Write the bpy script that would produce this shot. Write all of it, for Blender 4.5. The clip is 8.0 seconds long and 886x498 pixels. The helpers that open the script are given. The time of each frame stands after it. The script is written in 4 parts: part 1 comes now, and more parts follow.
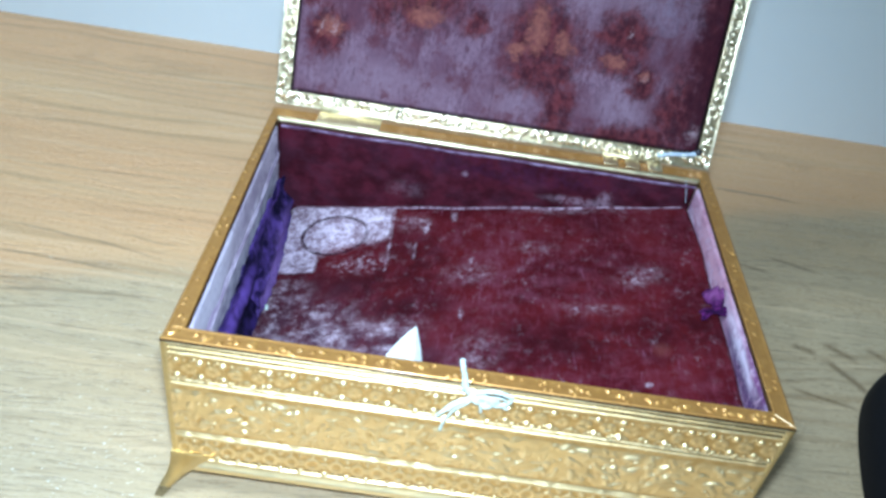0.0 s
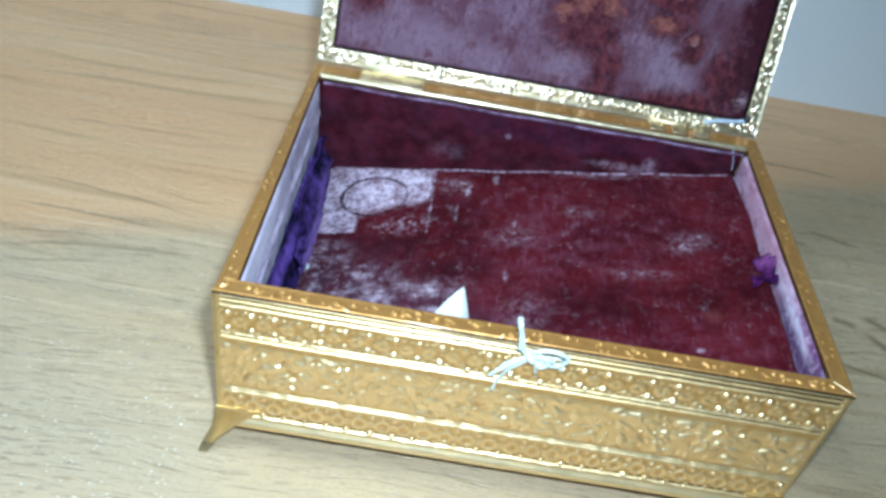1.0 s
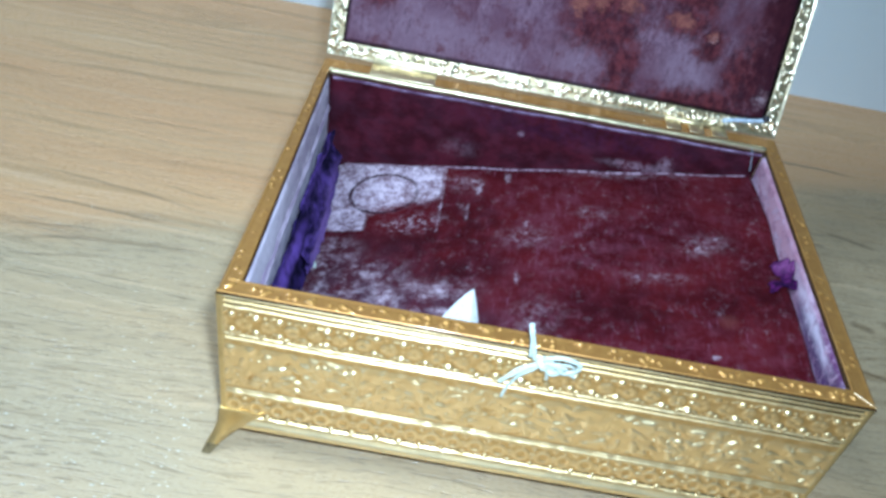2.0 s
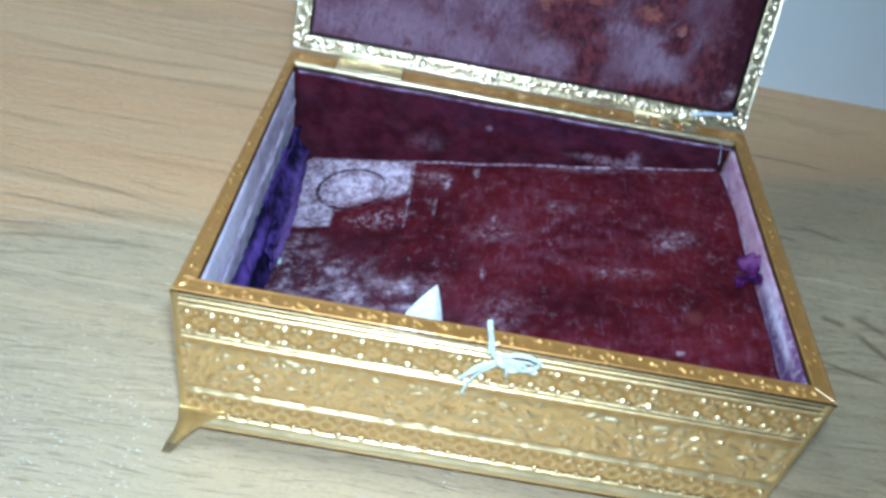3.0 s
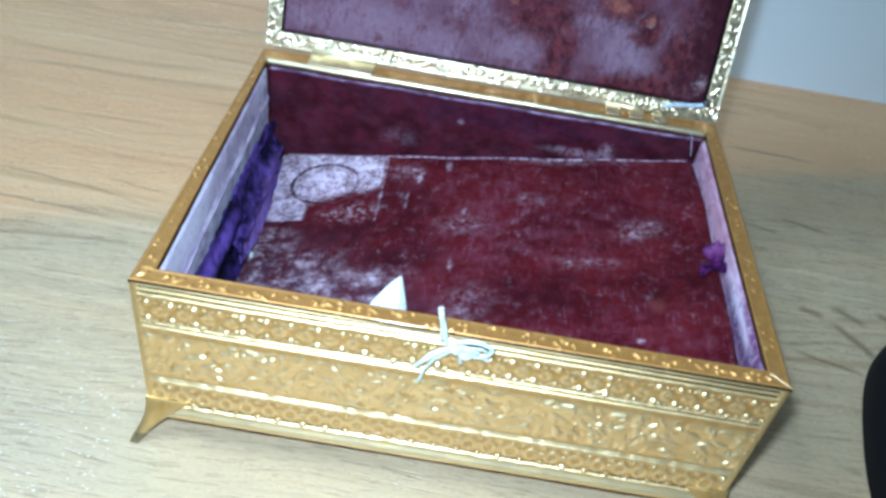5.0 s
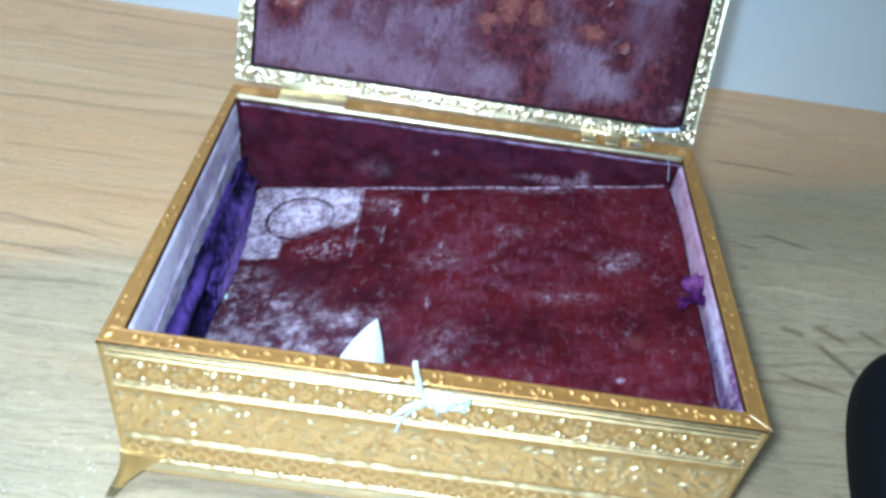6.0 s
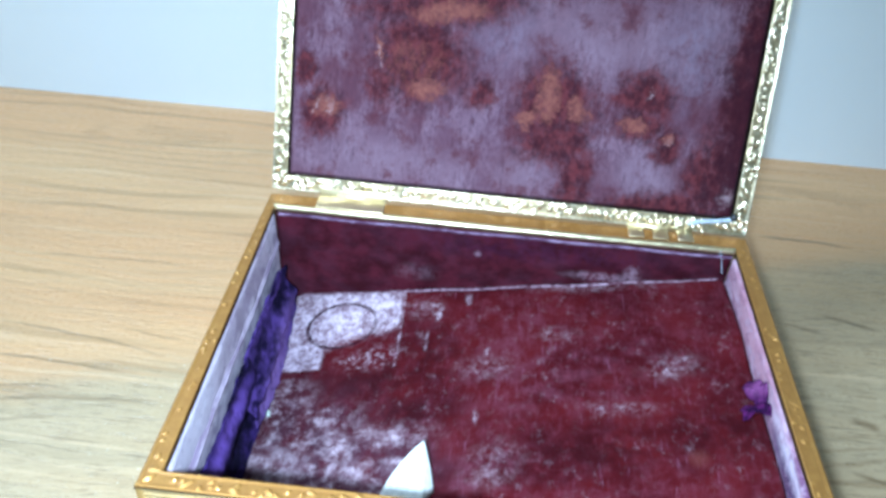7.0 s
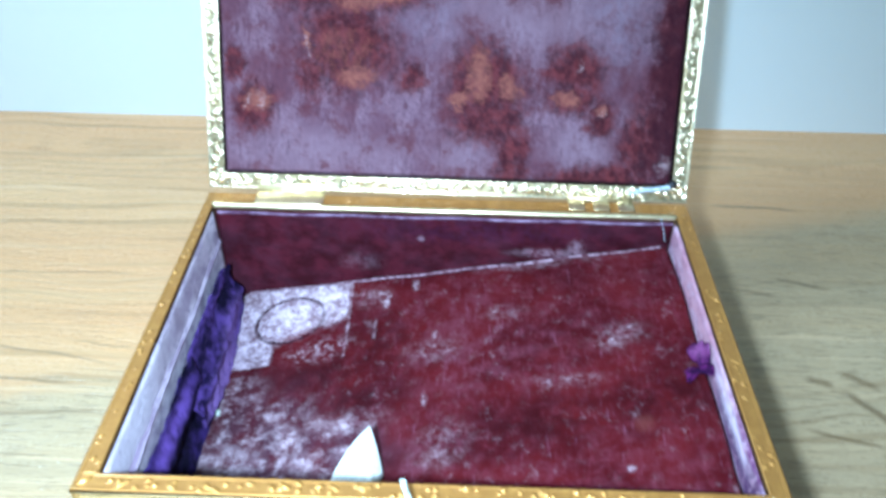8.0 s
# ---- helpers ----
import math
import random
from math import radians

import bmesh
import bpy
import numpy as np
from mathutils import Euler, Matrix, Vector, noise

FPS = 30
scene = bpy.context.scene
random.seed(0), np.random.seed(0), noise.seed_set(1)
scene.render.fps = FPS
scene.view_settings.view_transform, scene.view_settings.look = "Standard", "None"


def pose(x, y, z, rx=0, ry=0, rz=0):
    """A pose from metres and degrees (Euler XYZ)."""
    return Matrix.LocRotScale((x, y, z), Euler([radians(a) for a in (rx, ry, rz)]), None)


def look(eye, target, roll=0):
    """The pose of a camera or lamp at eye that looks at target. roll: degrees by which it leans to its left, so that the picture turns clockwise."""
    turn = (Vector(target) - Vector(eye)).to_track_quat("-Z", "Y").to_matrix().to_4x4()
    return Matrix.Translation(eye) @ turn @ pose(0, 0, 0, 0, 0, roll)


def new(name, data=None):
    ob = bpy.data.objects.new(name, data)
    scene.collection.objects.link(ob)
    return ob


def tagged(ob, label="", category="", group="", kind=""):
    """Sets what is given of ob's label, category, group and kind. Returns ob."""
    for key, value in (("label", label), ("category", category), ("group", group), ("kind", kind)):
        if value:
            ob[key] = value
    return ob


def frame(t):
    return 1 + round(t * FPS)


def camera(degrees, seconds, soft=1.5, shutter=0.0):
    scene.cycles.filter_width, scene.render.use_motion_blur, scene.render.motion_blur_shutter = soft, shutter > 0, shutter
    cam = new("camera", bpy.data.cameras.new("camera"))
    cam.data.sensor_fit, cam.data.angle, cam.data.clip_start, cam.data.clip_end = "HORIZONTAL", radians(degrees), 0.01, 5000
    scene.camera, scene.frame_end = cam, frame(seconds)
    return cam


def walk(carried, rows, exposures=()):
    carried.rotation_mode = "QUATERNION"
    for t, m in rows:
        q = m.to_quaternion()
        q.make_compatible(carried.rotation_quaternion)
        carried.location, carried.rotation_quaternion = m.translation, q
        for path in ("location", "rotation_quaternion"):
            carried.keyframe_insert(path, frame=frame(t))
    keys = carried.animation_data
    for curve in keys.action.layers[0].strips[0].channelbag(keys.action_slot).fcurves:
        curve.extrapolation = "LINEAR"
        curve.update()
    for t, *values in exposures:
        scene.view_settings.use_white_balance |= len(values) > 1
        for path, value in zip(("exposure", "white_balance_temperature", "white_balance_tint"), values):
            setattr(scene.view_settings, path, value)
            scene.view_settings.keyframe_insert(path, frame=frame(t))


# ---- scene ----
cam = camera(57.0, 8.0, soft=3.1, shutter=0.5)
PATH = [
    (0.0, (0.0824, -0.1912, 0.2871), (0.0905, 0.0439, 0.1009), 9.63),
    (0.5, (0.0751, -0.1919, 0.2825), (0.0849, 0.0406, 0.0931), 10.19),
    (1.0, (0.0656, -0.1931, 0.2757), (0.0737, 0.0368, 0.0831), 10.90),
    (1.5, (0.0620, -0.1887, 0.2751), (0.0665, 0.0377, 0.0783), 11.29),
    (2.8, (0.0736, -0.1822, 0.2717), (0.0812, 0.0475, 0.0789), 11.03),
    (3.0, (0.0753, -0.1812, 0.2739), (0.0844, 0.0452, 0.0772), 11.55),
    (3.5, (0.0893, -0.1801, 0.2711), (0.0996, 0.0442, 0.0722), 10.69),
    (4.0, (0.0972, -0.1779, 0.2725), (0.1066, 0.0479, 0.0752), 9.90),
    (4.5, (0.0986, -0.1833, 0.2748), (0.1041, 0.0433, 0.0782), 10.04),
    (4.7, (0.0957, -0.1847, 0.2748), (0.0986, 0.0420, 0.0784), 10.00),
    (5.8, (0.1004, -0.1763, 0.2770), (0.1053, 0.0493, 0.0793), 9.53),
    (6.0, (0.0994, -0.1687, 0.2868), (0.1064, 0.0566, 0.0888), 9.09),
    (6.5, (0.0950, -0.1568, 0.2879), (0.0925, 0.0745, 0.0969), 5.28),
    (7.0, (0.0964, -0.1454, 0.2976), (0.0854, 0.0909, 0.1131), 4.02),
    (7.5, (0.0997, -0.1349, 0.3045), (0.0927, 0.0998, 0.1177), 3.25),
    (8.0, (0.1156, -0.1480, 0.2911), (0.1103, 0.0892, 0.1075), 0.87),
]
walk(cam, [(t, look(eye, target, roll)) for t, eye, target, roll in PATH],
     exposures=[(0.0, -0.13, 6390, 12), (1.0, -0.38, 6500, 13), (1.5, -0.36, 6420, 13), (3.0, -0.45, 6140, 13), (3.5, -0.42, 6140, 13), (4.5, -0.28, 6140, 12), (6.0, -0.12, 6140, 13),
                (6.5, 0.05, 6240, 13), (7.0, 0.15, 6330, 12), (7.5, 0.20, 6330, 10), (8.0, 0.34, 6140, 7)])

# ---- light: the small lamp beside the lens, and the dim room ----
def lamp(name, kind, m, energy, colour, size):
    data = bpy.data.lights.new(name, kind)
    data.energy, data.color = energy, colour
    if kind == "AREA":
        data.shape, data.size = "DISK", size
    else:
        data.shadow_soft_size, data.spot_size, data.spot_blend = size, radians(112), 1.0
    ob = new(name, data)
    ob.matrix_world = m
    return ob


lamp("phone_torch", "SPOT", look((0.079, -0.173, 0.303), (0.046, 0.06, 0.02)), 9.6, (0.69, 1.0, 1.34), 0.009)
lamp("room_lamp", "AREA", look((-0.58, 0.06, 1.10), (0.05, 0.1, 0.0)), 10.5, (0.70, 1.0, 1.30), 0.5)
world = bpy.data.worlds.new("room_air")
world.use_nodes = True
world.node_tree.nodes["Background"].inputs["Color"].default_value = (0.6, 0.7, 0.8, 1)
world.node_tree.nodes["Background"].inputs["Strength"].default_value = 0.05
scene.world = world


# ---- node helpers ----
class Nodes:
    """A small wrapper for writing a material's nodes in a few lines."""

    def __init__(self, name, space="Object"):
        self.m = bpy.data.materials.new(name)
        self.m.use_nodes = True
        self.t = self.m.node_tree
        self.bsdf = self.t.nodes["Principled BSDF"]
        self.co = self.t.nodes.new("ShaderNodeTexCoord").outputs[space]

    def link(self, value, socket):
        if isinstance(value, bpy.types.NodeSocket):
            self.t.links.new(value, socket)
        elif isinstance(value, tuple) and len(value) == 3 and socket.type == "RGBA":
            socket.default_value = (*value, 1)
        else:
            socket.default_value = value

    def put(self, **values):
        for key, value in values.items():
            self.link(value, self.bsdf.inputs[key.replace("_", " ")])
        return self.m

    def mapped(self, scale, co=None, loc=(0, 0, 0), rot=(0, 0, 0)):
        n = self.t.nodes.new("ShaderNodeMapping")
        self.t.links.new(co or self.co, n.inputs["Vector"])
        n.inputs["Scale"].default_value, n.inputs["Location"].default_value = scale, loc
        n.inputs["Rotation"].default_value = rot
        return n.outputs["Vector"]

    def noise(self, scale, detail=4, rough=0.55, co=None, distort=0.0, colour=False):
        n = self.t.nodes.new("ShaderNodeTexNoise")
        self.t.links.new(co or self.co, n.inputs["Vector"])
        n.inputs["Scale"].default_value, n.inputs["Detail"].default_value = scale, detail
        n.inputs["Roughness"].default_value, n.inputs["Distortion"].default_value = rough, distort
        return n.outputs["Color" if colour else "Fac"]

    def math(self, op, a, b=0.0, c=0.0, clamp=False):
        n = self.t.nodes.new("ShaderNodeMath")
        n.operation, n.use_clamp = op, clamp
        for k, value in enumerate((a, b, c)):
            self.link(value, n.inputs[k])
        return n.outputs[0]

    def vmath(self, op, a, b=(0, 0, 0)):
        n = self.t.nodes.new("ShaderNodeVectorMath")
        n.operation = op
        self.link(a, n.inputs[0]), self.link(b, n.inputs[1])
        return n.outputs["Value" if op in ("LENGTH", "DOT_PRODUCT") else "Vector"]

    def span(self, value, a, b, lo=0.0, hi=1.0):
        n = self.t.nodes.new("ShaderNodeMapRange")
        n.interpolation_type = "SMOOTHSTEP"
        for k, v in enumerate((value, a, b, lo, hi)):
            self.link(v, n.inputs[k])
        return n.outputs[0]

    def mix(self, fac, a, b, mode="MIX"):
        n = self.t.nodes.new("ShaderNodeMix")
        n.data_type, n.blend_type = "RGBA", mode
        self.link(fac, n.inputs[0]), self.link(a, n.inputs[6]), self.link(b, n.inputs[7])
        return n.outputs[2]

    def axis(self, k, co=None):
        n = self.t.nodes.new("ShaderNodeSeparateXYZ")
        self.t.links.new(co or self.co, n.inputs[0])
        return n.outputs[k]

    def bump(self, height, strength=0.3, distance=0.0005):
        n = self.t.nodes.new("ShaderNodeBump")
        n.inputs["Strength"].default_value, n.inputs["Distance"].default_value = strength, distance
        self.t.links.new(height, n.inputs["Height"])
        return n.outputs["Normal"]

    def warp(self, co, scale, amount):
        """Coordinates pushed about by noise, for ragged outlines."""
        n = self.vmath("SUBTRACT", self.noise(scale, 3, 0.6, co, colour=True), (0.5, 0.5, 0.5))
        s = self.t.nodes.new("ShaderNodeVectorMath")
        s.operation = "SCALE"
        self.link(n, s.inputs[0])
        s.inputs["Scale"].default_value = amount
        return self.vmath("ADD", co, s.outputs["Vector"])

    def local(self, co, centre, radii, turn=0.0):
        """Coordinates that run from -1 to 1 over an ellipse of the xy plane."""
        n = self.t.nodes.new("ShaderNodeMapping")
        n.vector_type = "TEXTURE"
        self.t.links.new(co, n.inputs["Vector"])
        n.inputs["Location"].default_value = (*centre, 0)
        n.inputs["Rotation"].default_value = (0, 0, radians(turn))
        n.inputs["Scale"].default_value = (*radii, 1000)
        return n.outputs["Vector"]

    def blot(self, co, centre, radii, turn=0.0, soft=0.5):
        """1 inside an ellipse of the xy plane, 0 outside."""
        return self.span(self.vmath("LENGTH", self.local(co, centre, radii, turn)), 1 + soft, 1 - soft)

    def vein(self, co, centre, half, wide, turn, bow):
        """1 along a tapered, slightly bowed line of the xy plane."""
        place = self.local(co, centre, (half, wide), turn)
        u = self.axis(0, place)
        v = self.math("SUBTRACT", self.axis(1, place), self.math("MULTIPLY", self.math("SUBTRACT", 1.0, self.math("MULTIPLY", u, u)), bow / wide))
        return self.math("MULTIPLY", self.span(self.math("ABSOLUTE", v), 1.2, 0.2), self.span(self.math("ABSOLUTE", u), 1.0, 0.45))

    def most(self, *values):
        out = values[0]
        for v in values[1:]:
            out = self.math("MAXIMUM", out, v)
        return out


# ---- materials ----
def gold_material(name, base, dirt_shade, rough, grime=0.5, hollow=None, metal=1.0, relief=0.12, coat=0.4, polish=0.12):
    """hollow: the axis along which the relief stands, its sign and its depth; shade is painted dark into the hollows.
    """
    n = Nodes(name)
    blotch = n.noise(70, 4, 0.6)
    grain = n.noise(700, 3, 0.6)
    col = n.mix(n.span(blotch, 0.40, 0.70, 0, grime), base, dirt_shade)
    if hollow:
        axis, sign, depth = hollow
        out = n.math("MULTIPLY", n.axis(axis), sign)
        # low parts are coloured darker by depth, in place of shade
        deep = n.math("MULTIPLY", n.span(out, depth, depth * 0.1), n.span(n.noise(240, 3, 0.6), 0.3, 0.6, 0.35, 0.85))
        col = n.mix(deep, col, dirt_shade)
        col = n.mix(n.span(out, -0.0001, -0.0004, 0, 0.95), col, tuple(0.12 * c for c in dirt_shade))
        # tops of the relief are mixed paler
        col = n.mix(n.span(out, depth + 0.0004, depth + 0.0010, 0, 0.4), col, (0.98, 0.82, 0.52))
    r = n.math("ADD", n.span(blotch, 0.3, 0.75, rough - 0.05, rough + 0.10), n.span(grain, 0.35, 0.7, -0.02, 0.05))
    return n.put(Base_Color=col, Metallic=metal, Roughness=r, Coat_Weight=coat, Coat_Roughness=polish, Normal=n.bump(grain, relief, 0.0004))


def oak_material():
    n = Nodes("oak_laminate")
    x, y = n.axis(0), n.axis(1)
    bend = n.noise(1.0, 3, 0.5, n.mapped((2.6, 7.0, 1), loc=(0.37, 0.1, 0)))
    sway = n.math("ADD", y, n.math("ADD", n.math("MULTIPLY", bend, 0.055), n.math("MULTIPLY", n.noise(1.0, 2, 0.5, n.mapped((9, 16, 1))), 0.006)))
    flow = n.t.nodes.new("ShaderNodeCombineXYZ")
    n.link(x, flow.inputs[0]), n.link(sway, flow.inputs[1])
    flow = flow.outputs[0]
    # growth rings, closed into eyes in a few places
    rings = n.math("MULTIPLY", sway, 62.0)
    swirl = n.warp(n.co, 22, 0.022)
    for centre, radii, turn, amount in (((0.305, 0.140), (0.050, 0.018), -10, 1.4), ((0.262, 0.118), (0.034, 0.013), 14, 1.4), ((-0.135, 0.318), (0.09, 0.016), -4, 1.4), ((0.40, 0.30), (0.10, 0.02), -8, 1.6)):
        rings = n.math("ADD", rings, n.math("MULTIPLY", n.blot(swirl, centre, radii, turn, 0.95), amount))
    wave = n.math("SINE", n.math("MULTIPLY", rings, 6.283))
    fine = n.noise(1.0, 5, 0.65, n.mapped((7, 330, 1), flow))
    patch = n.span(n.noise(1.0, 2, 0.5, n.mapped((5, 24, 1), flow)), 0.46, 0.64)
    lines = n.math("MULTIPLY", n.span(wave, 0.45, 1.0), n.most(patch, n.math("MULTIPLY", n.blot(swirl, (0.30, 0.13), (0.075, 0.045), 0, 0.6), 0.35), n.math("MULTIPLY", n.blot(n.co, (-0.12, 0.31), (0.09, 0.03), 0, 0.6), 0.6)))
    # long dark streaks, drawn out along the grain
    streak = n.span(n.noise(1.0, 3, 0.55, n.mapped((2.6, 120, 1), flow)), 0.585, 0.70)
    streak = n.math("MULTIPLY", streak, n.span(n.noise(1.0, 2, 0.5, n.mapped((7, 30, 1), flow, loc=(0.4, 0.2, 0))), 0.40, 0.62, 0.12, 1.0))
    pores = n.span(n.noise(1.0, 2, 0.6, n.mapped((85, 1150, 1), flow)), 0.54, 0.66)
    pores = n.math("MULTIPLY", pores, n.span(n.noise(1.0, 2, 0.5, n.mapped((6, 20, 1), flow)), 0.3, 0.6, 0.25, 1.0))
    dash = n.span(n.noise(1.0, 2, 0.55, n.mapped((34, 520, 1), flow, loc=(0.1, 0.6, 0))), 0.56, 0.67)
    wide = n.noise(1.0, 3, 0.55, n.mapped((2.2, 22, 1), flow))
    # two tones, greyer in front and warmer behind, parted along the grain
    edge = n.math("ADD", y, n.math("ADD", n.math("ADD", n.math("MULTIPLY", n.math("MINIMUM", x, 0.0), -0.33), n.math("MULTIPLY", n.math("MAXIMUM", x, 0.0), -0.36)), n.math("MULTIPLY", n.math("SUBTRACT", bend, 0.5), 0.10)))
    tone = n.span(n.math("ADD", edge, n.math("MULTIPLY", n.math("SUBTRACT", fine, 0.5), 0.05)), 0.122, 0.160)
    fleck = n.span(tone, 0, 1, 0.9, 0.12)
    col = n.mix(tone, (0.478, 0.356, 0.213), (0.66, 0.358, 0.168))
    col = n.mix(n.span(wide, 0.35, 0.7, 0, 0.45), col, (0.68, 0.432, 0.220))
    col = n.mix(n.span(fine, 0.42, 0.66, 0.0, 0.24), col, (0.34, 0.225, 0.11))
    gleam = n.span(n.noise(1.0, 3, 0.6, n.mapped((3.4, 150, 1), flow, loc=(0.7, 0.3, 0))), 0.56, 0.70, 0.0, 0.38)
    col = n.mix(gleam, col, (0.74, 0.52, 0.31))
    col = n.mix(n.math("MULTIPLY", lines, 0.38), col, (0.26, 0.15, 0.06))
    col = n.mix(n.math("MULTIPLY", streak, 0.42), col, (0.22, 0.125, 0.05))
    # single dark veins
    drift = n.warp(n.warp(n.co, 30, 0.006), 160, 0.0016)
    veins = 0.0
    for cx, cy, half, wide, turn, bow, much in ((-0.0986, 0.1172, 0.042, 0.0012, -3.2, 0.0, 0.60), (-0.0985, 0.1345, 0.052, 0.0012, -7.3, 0.0025, 0.50), (-0.106, 0.1968, 0.050, 0.0011, 1.5, 0.0, 0.40),
                                               (-0.112, 0.0978, 0.030, 0.0010, 5, 0.002, 0.45), (-0.0825, 0.0925, 0.054, 0.0013, 8, 0.004, 0.50), (-0.106, 0.081, 0.026, 0.0012, 11, 0.0, 0.40), (-0.060, 0.1418, 0.020, 0.0010, -7, 0.0, 0.40),
                                               (0.294, 0.0967, 0.019, 0.0017, -13, 0.0, 0.80), (0.293, 0.1292, 0.008, 0.0028, -20, 0.0015, 0.75), (0.3125, 0.132, 0.012, 0.0032, -30, 0.001, 0.75), (0.3105, 0.1145, 0.016, 0.0030, -52, 0.001, 0.80),
                                               (0.335, 0.134, 0.009, 0.0028, -50, 0.0, 0.70), (0.3017, 0.2785, 0.034, 0.0017, -3, 0.002, 0.65), (0.280, 0.1965, 0.012, 0.0016, -12, 0.0, 0.65), (0.307, 0.2056, 0.018, 0.0016, -16.5, 0.0005, 0.70)):
        veins = n.math("MAXIMUM", veins, n.math("MULTIPLY", n.vein(drift, (cx, cy), half, wide, turn, bow), much))
    col = n.mix(veins, col, (0.20, 0.125, 0.06))
    col = n.mix(n.math("MULTIPLY", n.math("MULTIPLY", dash, fleck), 0.34), col, (0.20, 0.135, 0.07))
    col = n.mix(n.math("MULTIPLY", n.math("MULTIPLY", pores, fleck), 0.66), col, (0.19, 0.13, 0.068))
    speck = n.noise(1.0, 3, 0.7, n.mapped((500, 900, 1)))
    h = n.math("SUBTRACT", n.math("MULTIPLY", fine, 0.5), n.most(pores, dash))
    dimple = n.noise(1.0, 3, 0.6, n.mapped((190, 320, 1), loc=(0.2, 0.5, 0)))
    h = n.math("ADD", h, n.math("ADD", n.math("MULTIPLY", speck, 0.4), n.math("MULTIPLY", dimple, 1.6)))
    return n.put(Base_Color=col, Roughness=n.math("ADD", n.span(fine, 0.3, 0.7, 0.24, 0.38), n.span(speck, 0.35, 0.65, -0.06, 0.10)), Normal=n.bump(h, 0.6, 0.0003))


def wall_material():
    n = Nodes("white_wall_paint")
    roller = n.noise(420, 3, 0.6)
    cloud = n.noise(2.2, 3, 0.5)
    col = n.mix(n.span(cloud, 0.3, 0.7), (0.77, 0.85, 0.87), (0.82, 0.88, 0.89))
    return n.put(Base_Color=col, Roughness=0.75, Normal=n.bump(roller, 0.12, 0.0004))


def insert_velvet():
    """Burgundy pile, rubbed pale towards its front and far corner."""
    n = Nodes("burgundy_velvet_worn")
    co = n.warp(n.co, 130, 0.007)
    near = n.warp(n.co, 500, 0.0024)
    pile = n.noise(1500, 3, 0.6)
    mottle = n.noise(230, 6, 0.72)
    col = n.mix(n.span(n.noise(34, 3, 0.5), 0.35, 0.68), (0.049, 0.0030, 0.0054), (0.088, 0.0064, 0.0088))
    col = n.mix(n.span(mottle, 0.45, 0.70, 0, 0.6), col, (0.112, 0.016, 0.025))
    # short strokes brushed into the pile
    drag = n.noise(1.0, 4, 0.65, n.mapped((430, 130, 100)))
    col = n.mix(n.span(drag, 0.50, 0.72, 0, 0.42), col, (0.132, 0.027, 0.040))
    scratch = n.math("MULTIPLY", n.span(n.noise(1.0, 3, 0.6, n.mapped((620, 75, 100), loc=(0.5, 0.2, 0))), 0.60, 0.70), n.span(n.noise(52, 3, 0.5), 0.42, 0.62))
    col = n.mix(n.math("MULTIPLY", scratch, 0.40), col, (0.230, 0.082, 0.130))
    cross = n.noise(1.0, 4, 0.65, n.mapped((110, 300, 100), loc=(0.3, 0.1, 0)))
    col = n.mix(n.span(cross, 0.54, 0.74, 0, 0.16), col, (0.158, 0.042, 0.064))
    # soft bloom over the middle and along the front
    bloom = n.most(n.blot(co, (0.112, 0.122), (0.030, 0.014), 0, 0.9), n.blot(co, (0.125, 0.095), (0.040, 0.024), 0, 0.9), n.math("MULTIPLY", n.blot(co, (0.185, 0.120), (0.028, 0.03), 0, 0.9), 0.5),
                   n.blot(co, (0.108, 0.046), (0.022, 0.016), 20, 0.8), n.math("MULTIPLY", n.blot(co, (0.17, 0.028), (0.05, 0.018), 0, 0.9), 0.6))
    col = n.mix(n.math("MULTIPLY", bloom, n.span(n.noise(95, 5, 0.7), 0.42, 0.66, 0, 0.46)), col, (0.158, 0.044, 0.068))
    gloom = n.most(n.blot(co, (0.060, 0.097), (0.034, 0.009), 6, 0.8), n.blot(co, (0.083, 0.112), (0.014, 0.012), 0, 0.9), n.blot(co, (0.148, 0.055), (0.030, 0.012), 10, 0.9), n.blot(co, (0.195, 0.06), (0.02, 0.014), 0, 0.9), n.blot(co, (0.075, 0.078), (0.022, 0.008), 0, 0.9))
    col = n.mix(n.math("MULTIPLY", gloom, n.span(n.noise(120, 4, 0.65), 0.35, 0.6, 0.2, 0.75)), col, (0.024, 0.0024, 0.0042))
    # the pale mark under the far corner: a square worn white, open at its lower right
    speck = n.span(n.math("ADD", n.math("MULTIPLY", n.noise(170, 5, 0.7), 0.6), n.math("MULTIPLY", n.noise(600, 4, 0.7), 0.4)), 0.32, 0.62)
    lobe = n.math("MULTIPLY", n.span(n.axis(0, near), 0.0345, 0.0315), n.span(n.axis(1, near), 0.1035, 0.1055))
    band = n.span(n.math("SUBTRACT", n.axis(1, co), n.math("MULTIPLY", n.axis(0, co), 0.30)), 0.104, 0.110)
    label = n.math("MULTIPLY", n.math("MAXIMUM", lobe, band), n.span(n.axis(0, near), 0.0668, 0.0652))
    label = n.math("MULTIPLY", label, n.span(n.axis(1, near), 0.1035, 0.1055))
    dusk = n.math("MULTIPLY", n.blot(co, (0.057, 0.118), (0.016, 0.011), 20, 0.7), 0.75)
    label = n.math("MULTIPLY", label, n.math("SUBTRACT", n.span(speck, 0, 1, 0.42, 1.0), n.math("MULTIPLY", dusk, n.span(n.noise(260, 4, 0.7), 0.38, 0.58)), clamp=True))
    crumb = n.math("MULTIPLY", n.math("MULTIPLY", n.blot(co, (0.056, 0.110), (0.013, 0.006), 10, 0.6), n.span(n.noise(330, 5, 0.75), 0.48, 0.62)), 0.6)
